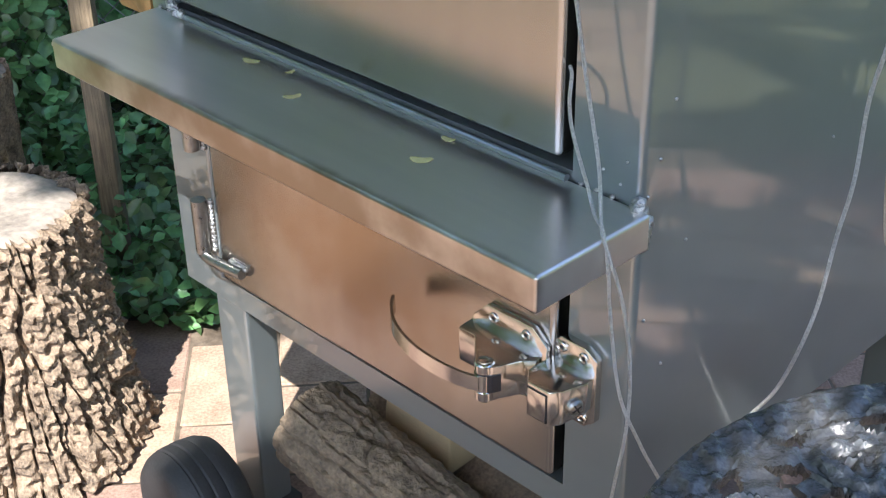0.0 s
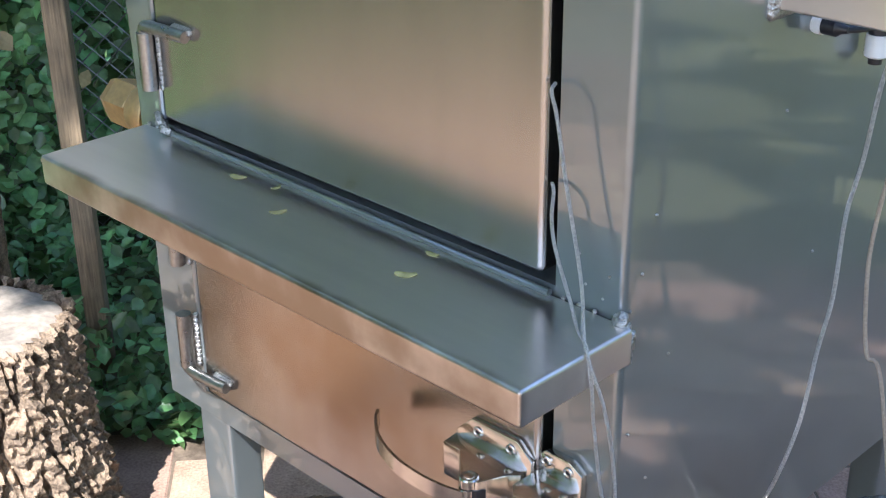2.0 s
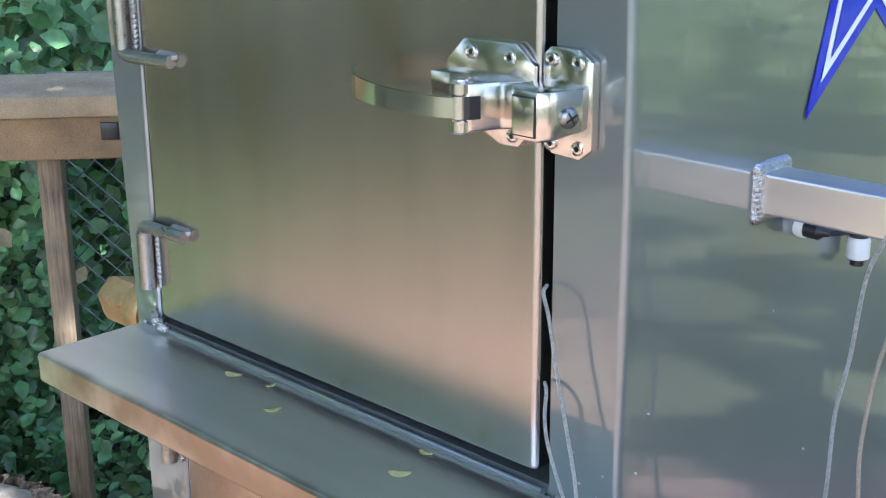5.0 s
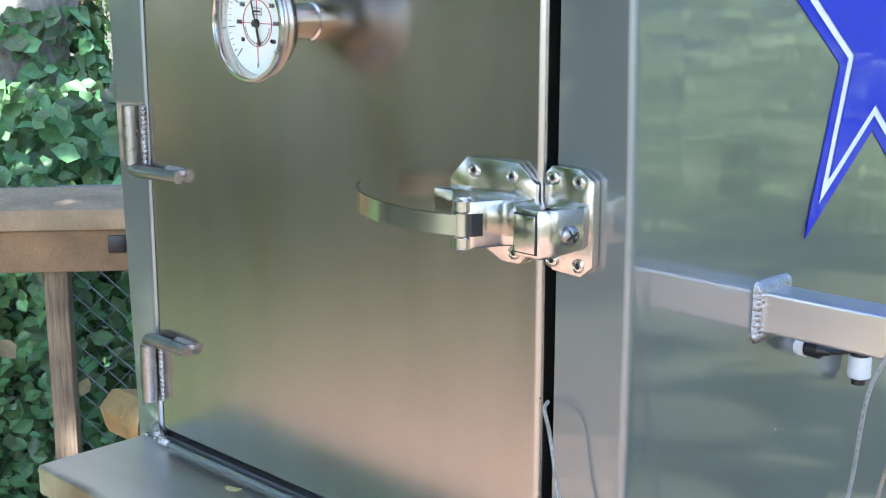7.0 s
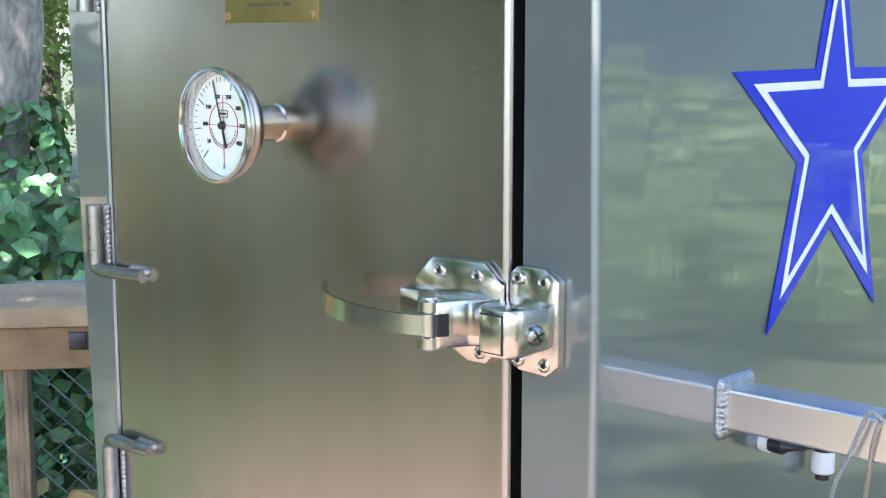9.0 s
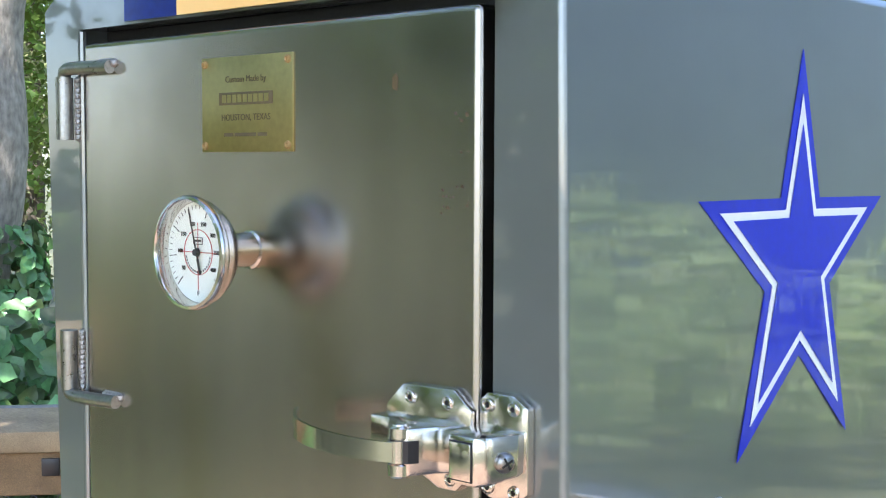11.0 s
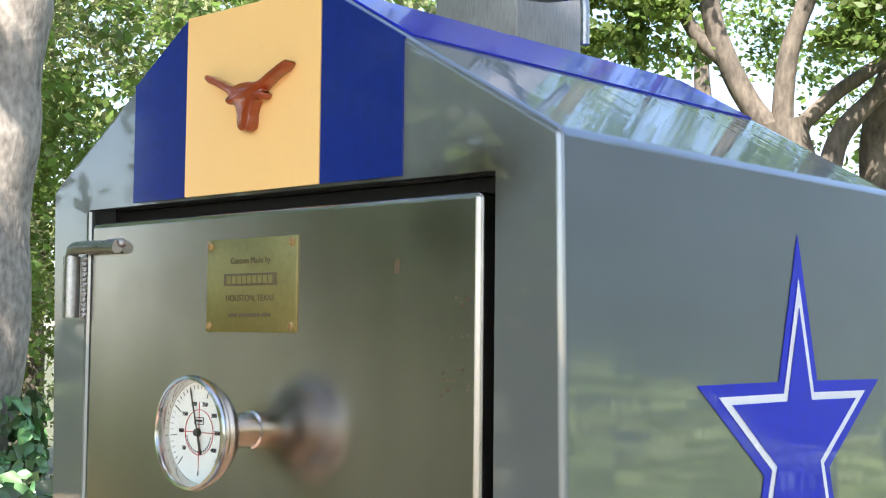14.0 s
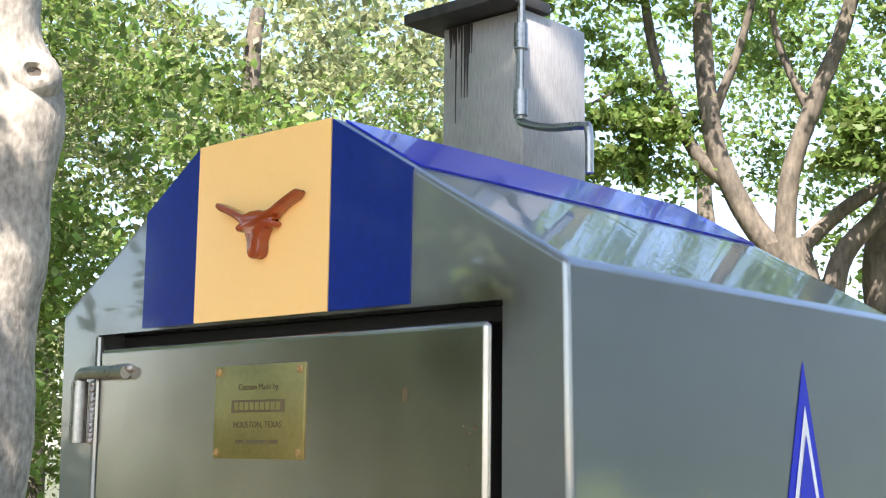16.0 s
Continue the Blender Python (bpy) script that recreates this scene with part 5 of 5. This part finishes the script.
tree((-2.2, 6.6, 0), "slender tree behind the smoker", [([(-2.2, 6.6, -0.1), (-2.3, 6.5, 1.5), (-2.55, 6.35, 2.6), (-2.3, 6.3, 3.6), (-1.8, 6.2, 5.0)], 0.16, 0.07, 16)],
     [(-1.6, 6.4, 5.2, 1.0), (-1.2, 6.6, 3.6, 0.8), (-2.8, 7.2, 3.4, 1.0)], 10000, (0.04, 0.075), M_LEAF, 31)

# far wood on all sides
def far_tree(x, y, seed, material, hgt=8.5, n=9000, size=(0.05, 0.11)):
    g = random.Random(seed)
    blobs = [(x + g.uniform(-2, 2), y + g.uniform(-2, 2), g.uniform(1.2, hgt), g.uniform(1.1, 1.9)) for _ in range(9)]
    return tree((x, y, 0), "leafy tree in the sunlit wood behind the yard or added unseen for reflections", [([(x, y, -0.1), (x + 0.1, y, 2.5), (x - 0.1, y + 0.2, hgt * 0.8)], 0.2, 0.06)],
                blobs, int(n * 1.9), size, material, seed)


for i, (u, v) in enumerate(((-6.5, 6.5), (-4.2, 7.8), (-2.4, 6.6), (-0.6, 8.6), (1.4, 9.6), (3.6, 10.5), (-3.2, 11.0), (0.4, 12.5), (5.5, 9.5))):
    p = yard(u, v)
    far_tree(p.x, p.y, 100 + i, M_LEAFY if i in (1, 3, 6) else M_LEAF, 6.4 if i < 4 else 5.8, (13000, 18000, 17000, 10500, 5500, 4800, 14000, 9500, 4800)[i], (0.038, 0.085))
# unseen trees behind the camera, added for the steel to reflect
for i, (x, y) in enumerate(((-6.5, -4.2), (-8.5, -7.5), (-5.2, -6.8), (-8.5, -2.0), (-3.0, -9.0), (-11, -5), (12, -6), (-4.6, -11.2))):
    far_tree(x, y, 140 + i, M_LEAF, 9.5, 7000, (0.11, 0.20))
# low unseen tree, added to close a bright sky gap in the front's reflection
far_tree(-7.6, -9.4, 158, M_LEAF, 3.4, 4000, (0.12, 0.22))
# unseen trees beyond the wall, added for reflections
for i, (x, y) in enumerate(((9.5, 16.5), (12.4, 12.0), (14.5, 6.5))):
    far_tree(x, y, 170 + i, M_LEAF, 9.5, 8000, (0.15, 0.26))
for i, (u, v) in enumerate(((-8.5, 12.0), (-5.6, 13.5), (-3.0, 14.5), (-0.8, 13.8))):
    p = yard(u, v)
    far_tree(p.x, p.y, 190 + i, M_LEAFY if i % 2 else M_LEAF, 6.8, 4800, (0.09, 0.17))
# unseen plain wall closing the yard behind the shrubs, added for the side's grey reflection
bm = bmesh.new()
mid, along = Vector((8.2, 9.6, 0)), math.atan2(-12, 6)
vs = box(bm, -8.5, 8.5, -0.12, 0.12, -0.1, 6.2, turn=None)
for k in range(30):
    box(bm, -8.5, 8.5, -0.150, -0.119, 0.02 + k * 0.2, 0.205 + k * 0.2)
bmesh.ops.transform(bm, matrix=Matrix.Translation(mid) @ Matrix.Rotation(along, 4, "Z"), verts=bm.verts)
tagged(part("reflection_wall", bm, M_SIDING, smooth=False), "unseen grey-blue board wall added for the smoker's side to reflect", "wall", kind="structure")
for i, (x, y, n) in enumerate(((3.2, 6.0, 2600), (4.6, 6.6, 2600), (2.4, 7.6, 2600), (5.8, 5.2, 2400), (6.6, 8.0, 2400), (1.5, 6.9, 2400), (3.9, 4.9, 2200), (4.9, 3.9, 2200))):
    sh = thing("shrub", (x, y, 0), "sunlit leafy shrub at the yard's far edge", "shrub", "shrubs along the yard")
    g = np.random.default_rng(200 + i)
    d = g.normal(size=(n, 3))
    d /= np.linalg.norm(d, axis=1)[:, None]
    p = d * (g.uniform(0.3, 1, n) ** 0.4)[:, None] * np.array((1.0, 1.0, 0.8)) + np.array((0, 0, 0.85))
    p = p[(np.sin(p[:, 0] * 7 + i) + np.sin(p[:, 1] * 6 + 2 * i) + np.sin(p[:, 2] * 9 + 3 * i)) > -0.1] * np.array((1, 1, (0.75, 1.05, 0.85, 0.95)[i % 4]))
    d = d[:len(p)]
    n = len(p)
    p[:, 2] = np.abs(p[:, 2])
    cr = new("foliage", leaf_mesh("foliage", p, d + g.normal(size=(n, 3)) * 0.5, g.uniform(0.08, 0.16, n), M_SHRUB, False, 210 + i))
    cr.parent = sh
    bm = bmesh.new()
    limb(bm, [(x, y, -0.05), (x + 0.03, y, 0.4), (x, y + 0.05, 0.9)], 0.05, 0.02)
    part("stem", bm, M_TREEDARK, sh)

# ---------------- unseen overhanging trees, added to shade the patio ---
# ground spots whose sun rays are kept clear of leaves, to shape the dapples
holes = [(-0.66, 0.20, 0.0), (-1.06, 0.02, 0.13), (-1.13, 0.16, 0.13), (-1.17, 0.28, 0.10), (-1.12, 0.36, 0.07), (-0.95, 0.19, 0.10), (-0.98, 0.05, 0.10), (-0.98, -0.12, 0.12), (-1.25, -0.18, 0.12), (-1.20, -0.34, 0.07), (-1.42, 0.22, 0.09), (-1.57, 0.17, 0.10), (-1.30, -0.36, 0.10), (-1.42, -0.25, 0.07), (-1.33, 0.02, 0.06),
         (-1.22, -0.30, 0.06), (-1.72, 0.20, 0.05), (-1.1, -0.5, 0.15), (-0.9, -0.75, 0.22), (-1.6, -0.7, 0.3), (-1.9, -0.2, 0.1), (-1.9, 0.75, 0.08), (-1.40, 2.05, 0.045)]


def gaps(p):
    g = p[:, :2] - (p[:, 2] / SUN.z)[:, None] * np.array((SUN.x, SUN.y))
    out = np.zeros(len(p), bool)
    for x, y, r in holes:
        out |= np.hypot(g[:, 0] - x, g[:, 1] - y) < r + 0.05
    return out


c = Vector((-0.95, 0.55, 0)) + SUN * 6.0
tree((c.x + 3.0, c.y + 1.4, 0), "unseen shade tree added to dapple the patio", [([(c.x + 3.0, c.y + 1.4, -0.1), (c.x + 2.9, c.y + 1.3, 2.0), (c.x + 2.2, c.y + 0.9, 4.2), (c.x + 1.2, c.y + 0.3, 5.2)], 0.22, 0.06, 18)],
     [(c.x + a, c.y + b, c.z + d, 0.85) for a in (-0.9, 0, 0.9) for b in (-0.9, 0, 0.9) for d in (0, 0.4)]
     + [(c.x - 1.8, c.y - 0.3, c.z, 0.85), (c.x - 1.8, c.y + 0.7, c.z, 0.85), (c.x - 1.8, c.y + 1.6, c.z, 0.85), (c.x - 2.8, c.y + 0.6, c.z, 0.85), (c.x - 2.8, c.y + 1.6, c.z, 0.85)], 33000, (0.10, 0.17), M_LEAF, 61, reject=gaps)

# second unseen crown, added to shade the ground mirrored in the smoker's side
c2 = Vector((1.7, 1.5, 0)) + SUN * 6.4
holes += [(0.75, 0.9, 0.16), (1.5, 2.2, 0.2), (2.2, 1.2, 0.14), (1.0, 2.6, 0.15), (0.6, 1.7, 0.12), (1.93, 2.92, 0.25), (1.04, 1.58, 0.2)]
tree((c2.x + 2.6, c2.y + 1.0, 0), "unseen shade tree added over the far end of the patio", [([(c2.x + 2.6, c2.y + 1.0, -0.1), (c2.x + 2.5, c2.y + 0.9, 2.0), (c2.x + 1.6, c2.y + 0.5, 4.2), (c2.x + 0.6, c2.y + 0.1, 5.2)], 0.2, 0.06, 18)],
     [(c2.x + a, c2.y + b, c2.z + d, 1.0) for a in (-1.1, 0, 1.1) for b in (-1.1, 0, 1.1) for d in (0, 0.4)], 8000, (0.12, 0.2), M_LEAF, 71, reject=gaps)

# ---------------- patio pavers ----------------
pav = thing("pavement", yard(0, 0), "worn reddish clay paver patio", "patio", kind="structure")
bm = bmesh.new()
hx, hy = 3.05, 3.66
box(bm, -hx, hx, -hy, hy, -0.012, 0.012)
bmesh.ops.transform(bm, matrix=Matrix.Translation(yard(-0.95, -2.36, -0.018)) @ Matrix.Rotation(TH, 4, "Z"), verts=bm.verts)
tagged(part("paver_bed", bm, M_SOIL, pav, smooth=False), "dark sand joints")
LENP, WID, GAP = 0.285, 0.19, 0.006
me_p = []
for k in range(3):
    bm = bmesh.new()
    box(bm, -(WID - GAP) / 2, (WID - GAP) / 2, -(LENP - GAP) / 2, (LENP - GAP) / 2, -0.03, 0.0, 0.004, seg=1)
    for v in bm.verts:
        v.co += Vector((random.uniform(-1, 1), random.uniform(-1, 1), random.uniform(-1, 0.4))) * 0.0015
    me = bpy.data.meshes.new("paver")
    bm.to_mesh(me)
    bm.free()
    me.materials.append(M_PAVER)
    me_p.append(me)
rest = []
count = 0
for i in range(-16, 11):
    for j in range(0, 24):
        u, v = -0.02 + i * WID, 1.29 - LENP * (j + 0.5 + (0.42 if i % 2 else 0.0))
        if v + LENP / 2 > 1.30:
            continue
        p = yard(u, v)
        near = -2.2 < p.x < 1.0 and -1.6 < p.y < 1.6
        m = Matrix.Translation(p - pav.location + Vector((0, 0, random.uniform(-0.003, 0.001)))) @ Matrix.Rotation(TH + random.uniform(-0.008, 0.008), 4, "Z")
        if near and count < 295:
            ob = new("paver", me_p[(i + j) % 3])
            ob.parent = pav
            ob.matrix_basis = m
            count += 1
        else:
            rest.append((m, (i + j) % 3))
bm = bmesh.new()
for m, k in rest:
    tmp = bmesh.new()
    tmp.from_mesh(me_p[k])
    tmp.transform(m)
    idx = [bm.verts.new(v.co) for v in tmp.verts]
    for f in tmp.faces:
        bm.faces.new([idx[v.index] for v in f.verts])
    tmp.free()
me = bpy.data.meshes.new("outer_pavers")
bm.to_mesh(me)
bm.free()
me.materials.append(M_PAVER)
ob = new("outer_pavers", me)
ob.parent = pav
tagged(ob, "worn clay pavers further out", kind="stuff")
